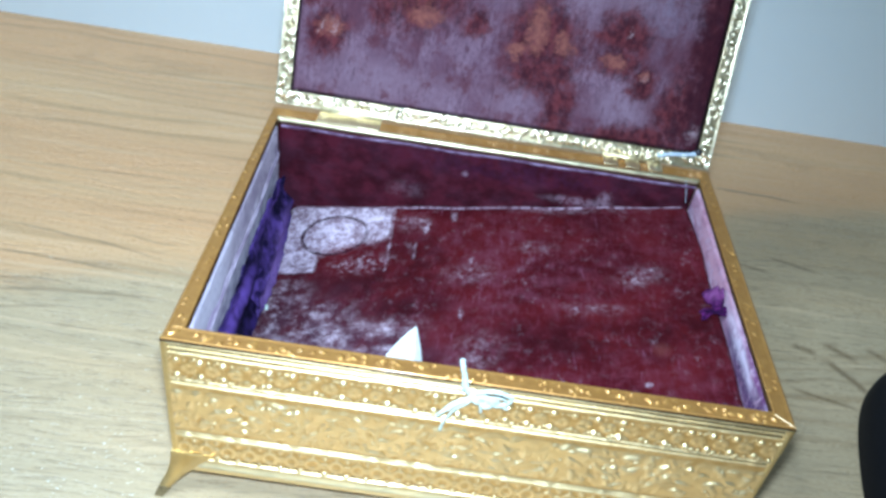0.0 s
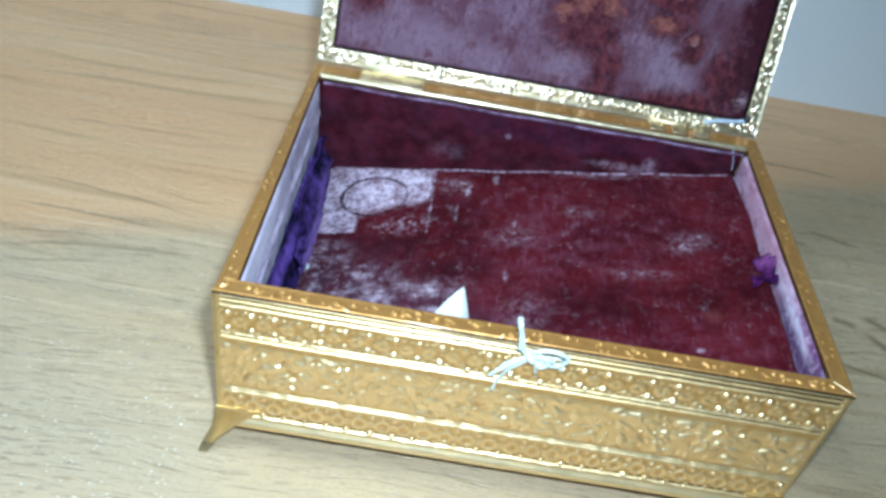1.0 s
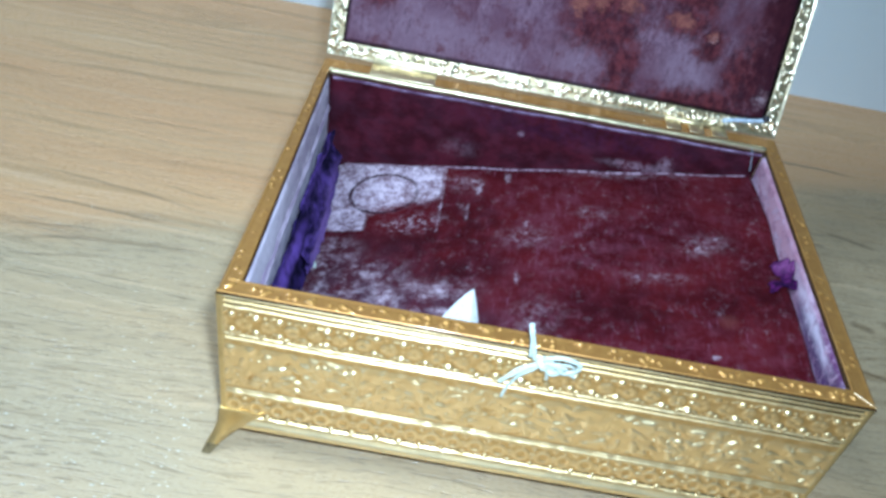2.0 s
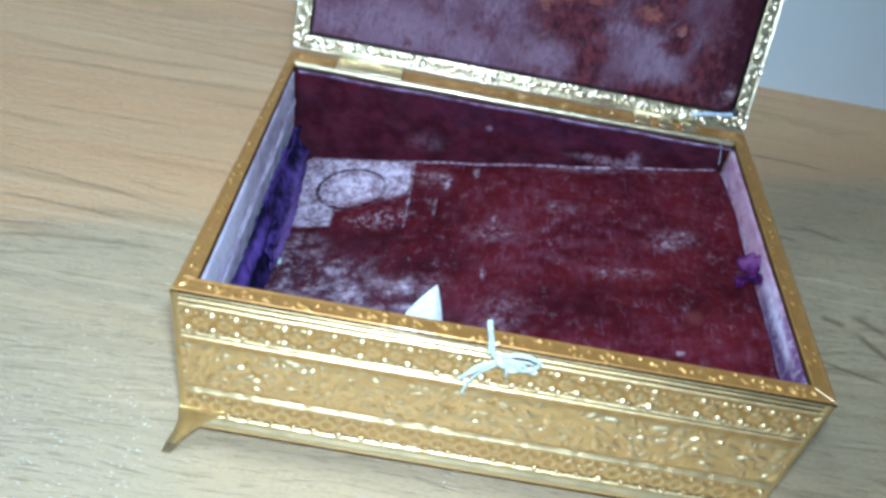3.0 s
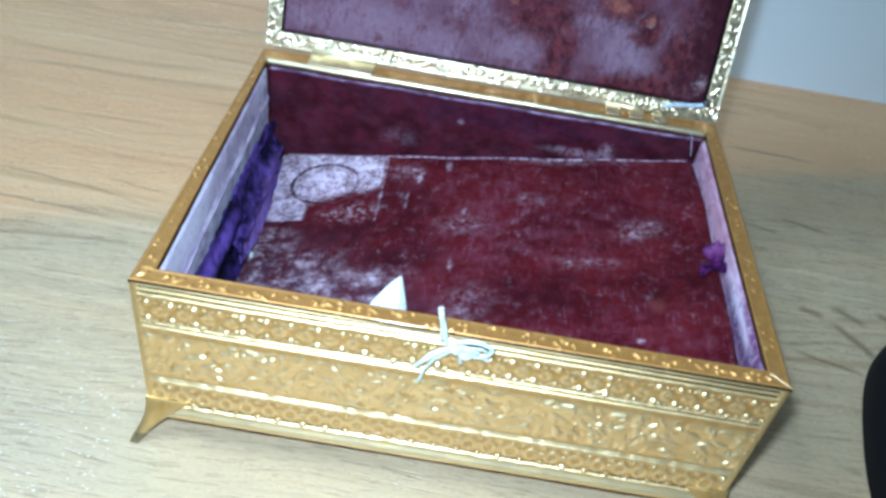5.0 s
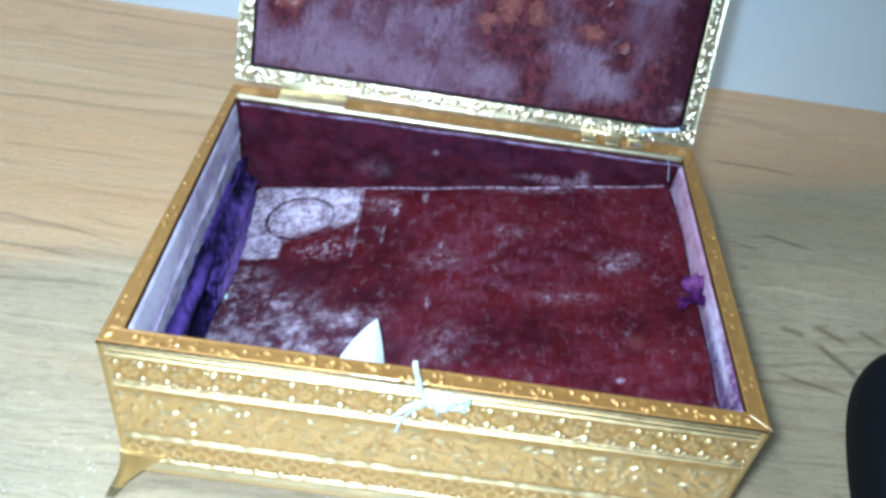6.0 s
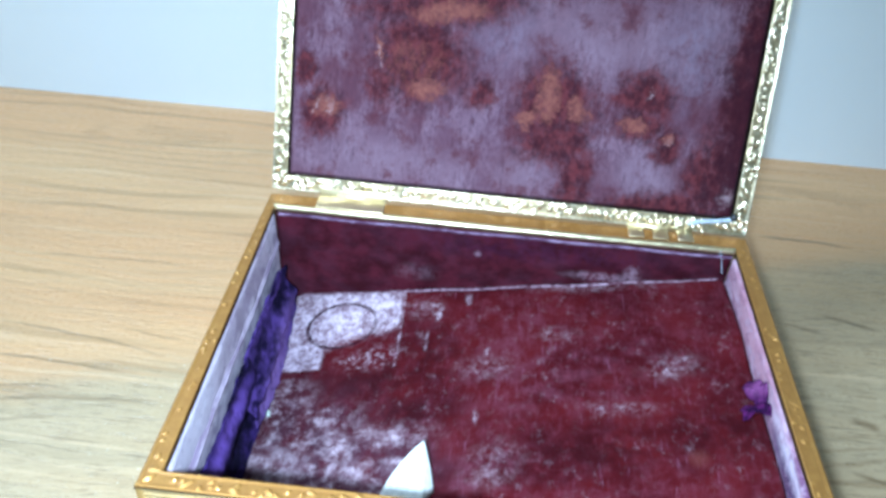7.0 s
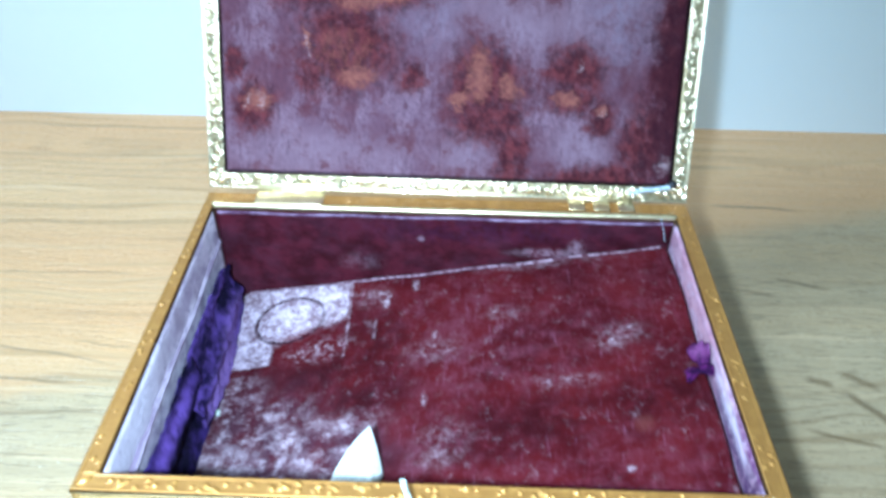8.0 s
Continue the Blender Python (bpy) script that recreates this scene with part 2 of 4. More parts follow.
    # pile rubbed off along the front
    front = n.most(n.blot(co, (0.021, 0.086), (0.012, 0.014), 20, 0.7), n.blot(co, (0.030, 0.070), (0.022, 0.014), 10, 0.6), n.blot(co, (0.024, 0.046), (0.020, 0.020), 0, 0.6),
                   n.blot(co, (0.062, 0.064), (0.022, 0.006), 4, 0.7), n.blot(co, (0.050, 0.050), (0.016, 0.012), 0, 0.7), n.math("MULTIPLY", n.blot(co, (0.070, 0.040), (0.014, 0.012), 0, 0.7), 0.8), n.math("MULTIPLY", n.blot(co, (0.112, 0.050), (0.010, 0.008), 30, 0.7), 0.55))
    front = n.math("MULTIPLY", front, n.span(n.noise(170, 6, 0.75), 0.42, 0.64))
    haze = n.most(n.blot(co, (0.028, 0.055), (0.034, 0.034), 0, 0.8), n.blot(co, (0.062, 0.052), (0.030, 0.016), 0, 0.8))
    col = n.mix(n.math("MULTIPLY", haze, n.span(n.noise(75, 4, 0.6), 0.34, 0.60, 0.25, 0.8)), col, (0.060, 0.026, 0.040))
    smear = n.most(n.blot(near, (0.050, 0.061), (0.0045, 0.0075), 24, 0.6), n.math("MULTIPLY", n.blot(near, (0.064, 0.0655), (0.009, 0.0022), 4, 0.8), 0.55), n.blot(near, (0.072, 0.0655), (0.004, 0.0028), 10, 0.7), n.blot(co, (0.027, 0.052), (0.010, 0.008), 0, 0.7),
                   n.blot(co, (0.019, 0.041), (0.006, 0.010), 0, 0.7), n.blot(near, (0.076, 0.052), (0.006, 0.002), -10, 0.7), n.blot(near, (0.058, 0.048), (0.004, 0.006), 30, 0.7))
    smear = n.math("MULTIPLY", smear, n.span(n.noise(300, 6, 0.75), 0.34, 0.54))
    bits = n.most(n.blot(co, (0.0770, 0.1375), (0.0080, 0.0060), 0, 0.6), n.blot(co, (0.0800, 0.1390), (0.0050, 0.0035), 0, 0.6), n.blot(co, (0.181, 0.094), (0.010, 0.006), 10, 0.7), n.blot(co, (0.107, 0.100), (0.010, 0.006), 0, 0.8),
                  n.blot(co, (0.159, 0.074), (0.012, 0.0030), -6, 0.8), n.blot(co, (0.155, 0.147), (0.026, 0.003), 0, 0.7), n.blot(co, (0.137, 0.118), (0.008, 0.003), 0, 0.8))
    bits = n.math("MULTIPLY", bits, n.span(n.noise(330, 5, 0.72), 0.40, 0.62))
    # small pale marks; the dot at (0.1780, 0.0298) is a painted glint
    hook = n.most(n.blot(near, (0.0805, 0.1400), (0.0042, 0.0014), -12, 0.6), n.blot(near, (0.0840, 0.1345), (0.0014, 0.0044), -12, 0.6), n.blot(near, (0.0795, 0.1180), (0.0008, 0.0050), 0, 0.6), n.blot(near, (0.0968, 0.1425), (0.0016, 0.0034), 0, 0.6),
                  n.blot(near, (0.1845, 0.0965), (0.0034, 0.0016), 20, 0.7), n.blot(near, (0.1800, 0.0920), (0.0026, 0.0018), 0, 0.7), n.blot(near, (0.1068, 0.1086), (0.0010, 0.0020), 0, 0.8), n.blot(near, (0.1780, 0.0298), (0.0013, 0.0011), 0, 0.7), n.blot(near, (0.152, 0.0745), (0.0026, 0.0014), 0, 0.7), n.blot(near, (0.104, 0.073), (0.0010, 0.0030), 0, 0.8))
    hook = n.math("MULTIPLY", hook, n.span(n.noise(420, 4, 0.7), 0.40, 0.62, 0.0, 0.7))
    flecks = n.math("MULTIPLY", n.span(n.noise(1.0, 5, 0.7, n.mapped((300, 210, 300))), 0.52, 0.74), n.span(n.noise(48, 3, 0.5), 0.36, 0.62, 0.04, 0.20))
    rim = n.math("MULTIPLY", n.span(n.axis(1), 0.1478, 0.1492), n.span(n.noise(160, 4, 0.6), 0.36, 0.56))
    rub = n.most(label, crumb, n.math("MULTIPLY", smear, 0.75), hook, n.math("MULTIPLY", front, 0.62), n.math("MULTIPLY", bits, 0.26), flecks, n.math("MULTIPLY", rim, 0.9))
    pale = n.mix(n.span(n.noise(260, 4, 0.6), 0.35, 0.65), (0.22, 0.13, 0.16), (0.60, 0.46, 0.52))
    col = n.mix(rub, col, n.mix(label, pale, n.mix(speck, (0.24, 0.16, 0.21), (0.66, 0.52, 0.59))))
    col = n.mix(n.math("MULTIPLY", n.blot(near, (0.185, 0.0487), (0.0030, 0.0030), 0, 0.9), 0.32), col, (0.20, 0.055, 0.045))
    # the dark ring pressed into the pile, and the torn edge of the pale mark
    eye = n.local(near, (0.0388, 0.1298), (0.0160, 0.0120), 6)
    d = n.math("ABSOLUTE", n.math("SUBTRACT", n.vmath("LENGTH", eye), 1.0))
    ring = n.math("MULTIPLY", n.span(d, 0.095, 0.02), n.span(n.noise(260, 3, 0.6), 0.3, 0.55, 0.45, 1.0))
    side = n.math("MULTIPLY", n.span(n.math("ABSOLUTE", n.math("SUBTRACT", n.axis(0, near), 0.0668)), 0.0008, 0.0002),
                  n.math("MULTIPLY", n.span(n.axis(1), 0.103, 0.105), n.span(n.noise(300, 4, 0.7), 0.40, 0.58, 0.1, 1.0)))
    col = n.mix(n.math("MULTIPLY", n.math("MULTIPLY", ring, n.span(n.axis(0), 0.06, 0.045, 0.5, 1)), 0.95), col, (0.03, 0.006, 0.012))
    col = n.mix(n.math("MULTIPLY", side, 0.6), col, (0.46, 0.32, 0.38))
    h = n.math("SUBTRACT", n.math("ADD", pile, n.math("MULTIPLY", mottle, 1.5)), n.math("MULTIPLY", ring, 1.2))
    return n.put(Base_Color=col, Roughness=0.9, Specular_IOR_Level=0.04, Sheen_Weight=0.04, Sheen_Roughness=0.4, Sheen_Tint=(0.6, 0.25, 0.35),
                 Normal=n.bump(h, 0.5, 0.0007))


def lid_velvet():
    """Pile turned lilac by age, worn through to brown backing in places."""
    n = Nodes("lid_velvet_faded")
    co = n.warp(n.warp(n.warp(n.co, 28, 0.012), 85, 0.009), 300, 0.005)
    pile = n.noise(1.0, 4, 0.65, n.mapped((900, 420, 500)))
    mottle = n.noise(1.0, 6, 0.74, n.mapped((210, 150, 100)))
    grain = n.noise(1.0, 5, 0.75, n.mapped((620, 380, 300)))
    rag = n.math("ADD", n.math("MULTIPLY", n.math("SUBTRACT", mottle, 0.5), 1.3), n.math("MULTIPLY", n.math("SUBTRACT", grain, 0.5), 0.7))

    def ragged(field, a, b):
        return n.span(n.math("ADD", field, rag), a, b)
    col = n.mix(n.span(n.noise(1.0, 4, 0.6, n.mapped((60, 46, 50))), 0.36, 0.66), (0.140, 0.068, 0.096), (0.218, 0.128, 0.168))
    veil = n.noise(1.0, 4, 0.62, n.mapped((40, 26, 30), loc=(0.9, 0.15, 0)))
    col = n.mix(n.span(veil, 0.44, 0.66, 0, 0.82), col, (0.105, 0.032, 0.046))
    col = n.mix(n.span(grain, 0.44, 0.66, 0, 0.65), col, (0.095, 0.040, 0.062))
    brushed = n.noise(1.0, 4, 0.7, n.mapped((260, 60, 90), loc=(0.3, 0.7, 0)))
    col = n.mix(n.span(brushed, 0.48, 0.68, 0, 0.72), col, (0.092, 0.034, 0.052))
    col = n.mix(n.math("MULTIPLY", n.most(n.blot(co, (0.117, 0.019), (0.013, 0.010), 0, 0.8), n.blot(co, (0.171, 0.021), (0.014, 0.009), 0, 0.8), n.blot(co, (0.05, 0.018), (0.035, 0.010), 0, 0.8), n.blot(co, (0.145, 0.082), (0.040, 0.014), 0, 0.8)), 0.5), col, (0.250, 0.160, 0.205))
    # wine pile still showing through in small ragged spots
    spots = n.noise(1.0, 6, 0.72, n.mapped((75, 62, 60), n.warp(n.co, 200, 0.004), loc=(0.2, 0.9, 0)))
    col = n.mix(n.span(spots, 0.50, 0.66, 0, 0.66), col, (0.088, 0.017, 0.023))
    drips = n.noise(1.0, 4, 0.7, n.mapped((330, 70, 90), loc=(0.6, 0.1, 0)))
    col = n.mix(n.math("MULTIPLY", n.span(drips, 0.54, 0.68), n.span(n.noise(60, 3, 0.5), 0.40, 0.62, 0.1, 0.6)), col, (0.050, 0.012, 0.022))
    col = n.mix(n.math("MULTIPLY", n.most(n.blot(co, (0.183, 0.078), (0.012, 0.020), 0, 0.8), n.blot(co, (0.100, 0.085), (0.014, 0.018), 0, 0.8)), n.span(mottle, 0.40, 0.60, 0.1, 0.6)), col, (0.205, 0.150, 0.205))
    # patches that keep the wine colour
    wine = n.most(n.blot(co, (0.064, 0.066), (0.024, 0.022), 10, 0.6), n.blot(co, (0.0225, 0.0385), (0.0095, 0.0125), 0, 0.6),
                  n.blot(co, (0.126, 0.050), (0.019, 0.020), 0, 0.6), n.blot(co, (0.128, 0.033), (0.019, 0.010), 10, 0.7), n.blot(co, (0.139, 0.016), (0.009, 0.020), 0, 0.7),
                  n.blot(co, (0.166, 0.060), (0.014, 0.013), -20, 0.6), n.blot(co, (0.163, 0.046), (0.012, 0.009), 0, 0.6), n.blot(co, (0.178, 0.037), (0.008, 0.009), 0, 0.6),
                  n.blot(co, (0.211, 0.05), (0.010, 0.08), 3, 0.6), n.blot(co, (0.180, 0.009), (0.035, 0.007), 6, 0.7), n.blot(co, (0.200, 0.026), (0.012, 0.022), 0, 0.7),
                  n.blot(co, (0.075, 0.090), (0.040, 0.012), 6, 0.7), n.blot(co, (0.093, 0.053), (0.006, 0.009), 0, 0.7), n.blot(co, (0.047, 0.052), (0.006, 0.012), 0, 0.8), 
                  n.blot(co, (0.0135, 0.057), (0.005, 0.007), 0, 0.6), n.blot(co, (0.15, 0.122), (0.06, 0.02), 0, 0.7))
    hue = n.mix(n.span(n.noise(1.0, 5, 0.7, n.mapped((220, 150, 150))), 0.36, 0.68), (0.034, 0.0046, 0.0080), (0.135, 0.024, 0.027))
    col = n.mix(n.math("MULTIPLY", ragged(wine, 0.05, 1.10), 0.92), col, hue)
    col = n.mix(n.math("MULTIPLY", ragged(n.blot(n.warp(co, 25, 0.02), (0.214, 0.045), (0.016, 0.08), 3, 0.95), 0.25, 1.0), 0.75), col, (0.030, 0.005, 0.011))
    rough = n.warp(co, 330, 0.007)
    bare = n.most(n.blot(rough, (0.1232, 0.0535), (0.0058, 0.0140), 4, 0.7), n.blot(rough, (0.115, 0.043), (0.006, 0.005), 30, 0.8),
                  n.blot(rough, (0.0690, 0.0530), (0.011, 0.006), 0, 0.9), n.blot(rough, (0.1612, 0.0456), (0.0070, 0.0042), -25, 0.7),
                  n.blot(rough, (0.076, 0.0865), (0.020, 0.0050), 6, 0.8), n.blot(rough, (0.070, 0.098), (0.024, 0.006), 4, 0.8), n.blot(rough, (0.136, 0.049), (0.005, 0.006), 0, 0.9),
                  n.blot(rough, (0.178, 0.040), (0.0026, 0.0026), 0, 0.8), n.blot(rough, (0.024, 0.041), (0.006, 0.006), 0, 0.9), n.math("MULTIPLY", n.blot(rough, (0.062, 0.064), (0.020, 0.014), 0, 0.9), 0.6),
                  n.blot(rough, (0.046, 0.068), (0.0016, 0.007), 12, 0.9))
    col = n.mix(n.math("MULTIPLY", ragged(bare, 0.36, 1.10), n.span(n.noise(420, 5, 0.7), 0.3, 0.62, 0.4, 1.0)), col, (0.255, 0.083, 0.064))
    pale = n.most(n.blot(co, (0.2072, 0.0172), (0.0030, 0.0035), 0, 0.7), n.blot(co, (0.1665, 0.0610), (0.0010, 0.0036), -24, 0.6),
                  n.blot(co, (0.0250, 0.0395), (0.0010, 0.0046), 0, 0.7), n.blot(co, (0.0208, 0.0400), (0.0008, 0.0030), -20, 0.7), n.blot(co, (0.1785, 0.0395), (0.0014, 0.0016), 0, 0.6), n.blot(co, (0.0455, 0.066), (0.0007, 0.006), 6, 0.7))
    col = n.mix(n.math("MULTIPLY", n.math("MULTIPLY", pale, n.span(n.noise(500, 4, 0.7), 0.4, 0.6)), 0.40), col, (0.50, 0.36, 0.38))
    return n.put(Base_Color=col, Roughness=0.9, Specular_IOR_Level=0.1, Sheen_Weight=0.06, Sheen_Roughness=0.45, Sheen_Tint=(0.55, 0.42, 0.5),
                 Normal=n.bump(n.math("ADD", pile, mottle), 0.5, 0.0006))


def cloth_material(name, dark, light, streaks, pale=None, amount=0.0, marks=(), fade=0.35, along=0, relief=1.0, creases=None):
    n = Nodes(name)
    folds = n.noise(1.0, 4, 0.65, n.mapped(streaks))
    pile = n.noise(1300, 3, 0.6)
    col = n.mix(n.span(folds, 0.38, 0.64), dark, light)
    if pale:
        rub = n.math("MULTIPLY", n.span(n.noise(1.0, 4, 0.7, n.mapped(tuple(0.6 * s for s in streaks), loc=(3, 1, 2))), 0.42, 0.62), amount)
        col = n.mix(rub, col, pale)
    if creases:
        # thin creases are pressed in, and their shade is mixed in as tint
        scale, much, tint = creases
        wander = n.noise(1.0, 4, 0.6, n.mapped(scale, n.warp(n.co, 160, 0.004), loc=(1, 2, 3)))
        thin = n.span(n.math("ABSOLUTE", n.math("SUBTRACT", wander, 0.5)), 0.028, 0.006)
        col = n.mix(n.math("MULTIPLY", n.math("MULTIPLY", thin, n.span(n.noise(190, 4, 0.65), 0.40, 0.60)), much), col, tint)
        folds = n.math("SUBTRACT", folds, n.math("MULTIPLY", thin, 0.5))
    if marks:
        flat = n.t.nodes.new("ShaderNodeCombineXYZ")
        n.link(n.axis(along), flat.inputs[0]), n.link(n.axis(2), flat.inputs[1])
        flat = n.warp(flat.outputs[0], 220, 0.003)
        for centre, radii, much, tint in marks:
            spot = n.math("MULTIPLY", n.blot(flat, centre, radii, 0, 0.8), n.span(n.noise(1.0, 4, 0.7, n.mapped((380, 380, 300))), fade, fade + 0.25))
            col = n.mix(n.math("MULTIPLY", spot, much), col, tint)
    return n.put(Base_Color=col, Roughness=0.9, Specular_IOR_Level=0.12, Sheen_Weight=0.08, Sheen_Roughness=0.4, Sheen_Tint=tuple(min(1, 2.2 * c) for c in light),
                 Normal=n.bump(n.math("ADD", pile, n.math("MULTIPLY", folds, relief)), 0.5, 0.0006))


def plain_material(name, base, rough, vary=0.12, scale=300, metal=0.0):
    n = Nodes(name)
    f = n.noise(scale, 4, 0.6)
    col = n.mix(n.span(f, 0.3, 0.7), tuple(c * (1 - vary) for c in base), tuple(min(1, c * (1 + vary)) for c in base))
    return n.put(Base_Color=col, Roughness=rough, Metallic=metal, Normal=n.bump(f, 0.25, 0.0003))


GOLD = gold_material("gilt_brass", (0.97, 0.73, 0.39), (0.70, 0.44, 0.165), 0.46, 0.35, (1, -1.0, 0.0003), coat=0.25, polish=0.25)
GOLD_PLAIN = gold_material("gilt_brass_plain", (0.92, 0.68, 0.32), (0.50, 0.31, 0.11), 0.42, 0.4)
GOLD_RIM = gold_material("gilt_brass_rim", (0.555, 0.272, 0.065), (0.395, 0.170, 0.038), 0.44, 0.4, (2, 1.0, 0.0005), 0.6, 0.25, 0.4)
GOLD_LID = gold_material("gilt_brass_bright", (1.0, 0.86, 0.60), (0.50, 0.36, 0.18), 0.30, 0.4, (2, 1.0, 0.0004), coat=1.0)
BRASS = gold_material("worn_brass", (0.96, 0.80, 0.50), (0.60, 0.43, 0.20), 0.36, 0.5)
OAK = oak_material()
WALL = wall_material()
INSERT = insert_velvet()
LIDVELVET = lid_velvet()
RUBBED = (0.40, 0.26, 0.32)
BACKVELVET = cloth_material("wine_velvet_wall", (0.036, 0.0032, 0.0070), (0.080, 0.0092, 0.0180), (90, 170, 120), (0.10, 0.034, 0.060), 0.2,
                           marks=(((0.066, 0.0510), (0.008, 0.004), 0.18, RUBBED), ((0.152, 0.059), (0.014, 0.002), 0.5, RUBBED), ((0.1655, 0.0630), (0.003, 0.0035), 0.6, RUBBED), ((0.0942, 0.0653), (0.0012, 0.0012), 0.7, RUBBED), ((0.120, 0.070), (0.05, 0.006), 0.35, (0.060, 0.014, 0.050))))
LILAC = cloth_material("lilac_faded_velvet", (0.36, 0.27, 0.36), (0.60, 0.48, 0.57), (120, 200, 120), (0.78, 0.68, 0.74), 0.6,
                      fade=0.25, creases=((44, 44, 75), 0.55, (0.20, 0.12, 0.20)), marks=(((0.020, 0.072), (0.030, 0.010), 0.8, (0.80, 0.70, 0.78)), ((0.085, 0.070), (0.030, 0.004), 0.6, (0.36, 0.26, 0.35))))
PINKLILAC = cloth_material("pink_lilac_velvet", (0.20, 0.090, 0.16), (0.47, 0.26, 0.34), (110, 400, 200), (0.64, 0.52, 0.62), 0.65,
                          fade=0.3, creases=((60, 60, 40), 0.5, (0.12, 0.04, 0.09)), marks=(((0.045, 0.0735), (0.050, 0.008), 0.8, (0.50, 0.24, 0.29)), ((0.110, 0.0722), (0.022, 0.0030), 0.9, (0.74, 0.64, 0.74)), ((0.1385, 0.0690), (0.0075, 0.0100), 0.97, (0.045, 0.008, 0.055)),
                                 ((0.118, 0.0684), (0.032, 0.0034), 0.9, (0.05, 0.015, 0.07)), ((0.125, 0.0770), (0.014, 0.0020), 0.8, (0.10, 0.02, 0.09))))
HEM = cloth_material("pale_lilac_hem", (0.32, 0.23, 0.32), (0.64, 0.52, 0.61), (170, 60, 200))
SHEEN_LINE = cloth_material("velvet_sheen_edge", (0.10, 0.045, 0.085), (0.30, 0.20, 0.30), (120, 300, 300))
FOLD = cloth_material("rubbed_velvet_fold", (0.10, 0.030, 0.045), (0.42, 0.28, 0.34), (300, 300, 300))
# pale marks paint the folds' sheen, near-black ones the shade in creases
VIOLET = cloth_material("violet_velvet_painted_sheen", (0.0040, 0.0018, 0.0200), (0.110, 0.054, 0.250), (240, 110, 170), along=1, fade=0.26, relief=0.2,
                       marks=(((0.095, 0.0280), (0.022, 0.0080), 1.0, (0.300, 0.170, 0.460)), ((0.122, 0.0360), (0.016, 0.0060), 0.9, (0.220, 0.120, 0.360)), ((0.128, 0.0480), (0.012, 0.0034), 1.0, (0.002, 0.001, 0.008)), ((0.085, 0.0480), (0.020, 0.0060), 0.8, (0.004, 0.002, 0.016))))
# same here: lit fold edge and the dark gap below are painted marks
INDIGO = cloth_material("indigo_velvet_painted_shade", (0.0014, 0.0007, 0.0080), (0.040, 0.019, 0.115), (240, 110, 170), along=1, fade=0.26, relief=0.2,
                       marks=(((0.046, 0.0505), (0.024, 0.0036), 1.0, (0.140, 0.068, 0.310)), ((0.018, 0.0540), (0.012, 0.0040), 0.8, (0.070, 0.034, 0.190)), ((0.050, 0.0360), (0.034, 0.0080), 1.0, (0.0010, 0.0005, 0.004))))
MAGENTA = cloth_material("plum_velvet", (0.026, 0.003, 0.032), (0.100, 0.016, 0.085), (260, 260, 260), along=1, fade=0.28, marks=(((0.0768, 0.0735), (0.0030, 0.0034), 0.8, (0.24, 0.07, 0.20)),))
PLUM = cloth_material("dark_plum_velvet", (0.012, 0.001, 0.018), (0.090, 0.010, 0.080), (300, 300, 300))
PAPER = plain_material("white_paper", (0.70, 0.70, 0.65), 0.7, 0.12, 420)
THREAD = plain_material("pale_thread", (0.62, 0.70, 0.62), 0.7, 0.12, 1800)
CORD = plain_material("grey_blue_ribbon", (0.45, 0.52, 0.58), 0.6, 0.25, 600)
TOE = plain_material("tarnished_brass", (0.30, 0.21, 0.10), 0.45, 0.25, 700, 0.8)
STEEL = plain_material("dark_steel", (0.10, 0.10, 0.11), 0.35, 0.2, 500, 1.0)
BLACK = plain_material("black_plastic", (0.004, 0.004, 0.005), 0.7, 0.2, 500)
BLACK.node_tree.nodes["Principled BSDF"].inputs["Specular IOR Level"].default_value = 0.15
GLINT = plain_material("pale_glint", (0.62, 0.54, 0.40), 0.4, 0.1, 900)


# ---- mesh helpers ----
def mesh_object(name, verts, faces, material, smooth=True):
    me = bpy.data.meshes.new(name)
    me.from_pydata([tuple(v) for v in verts], [], [tuple(f) for f in faces])
    me.materials.append(material)
    if smooth:
        me.polygons.foreach_set("use_smooth", [True] * len(me.polygons))
    me.update()
    return new(name, me)


def part(name, bm, material, parent, label=""):
    me = bpy.data.meshes.new(name)
    bm.to_mesh(me)
    bm.free()
    me.materials.append(material)
    ob = new(name, me)
    ob.parent = parent
    return tagged(ob, label)


def under(ob, parent, label=""):
    ob.parent = parent
    return tagged(ob, label)


def empty(name, m=None):
    ob = new(name)
    ob.empty_display_size = 0.02
    ob.matrix_world = m or Matrix()
    return ob


def block(x0, x1, y0, y1, z0, z1, bevel=0.0, seg=2):
    bm = bmesh.new()
    bmesh.ops.create_cube(bm, size=1)
    for v in bm.verts:
        v.co = Vector((x0 + (v.co.x + 0.5) * (x1 - x0), y0 + (v.co.y + 0.5) * (y1 - y0), z0 + (v.co.z + 0.5) * (z1 - z0)))
    if bevel:
        bmesh.ops.bevel(bm, geom=bm.edges[:], offset=bevel, segments=seg, profile=0.6, affect="EDGES")
    for f in bm.faces:
        f.smooth = bevel > 0
    return bm


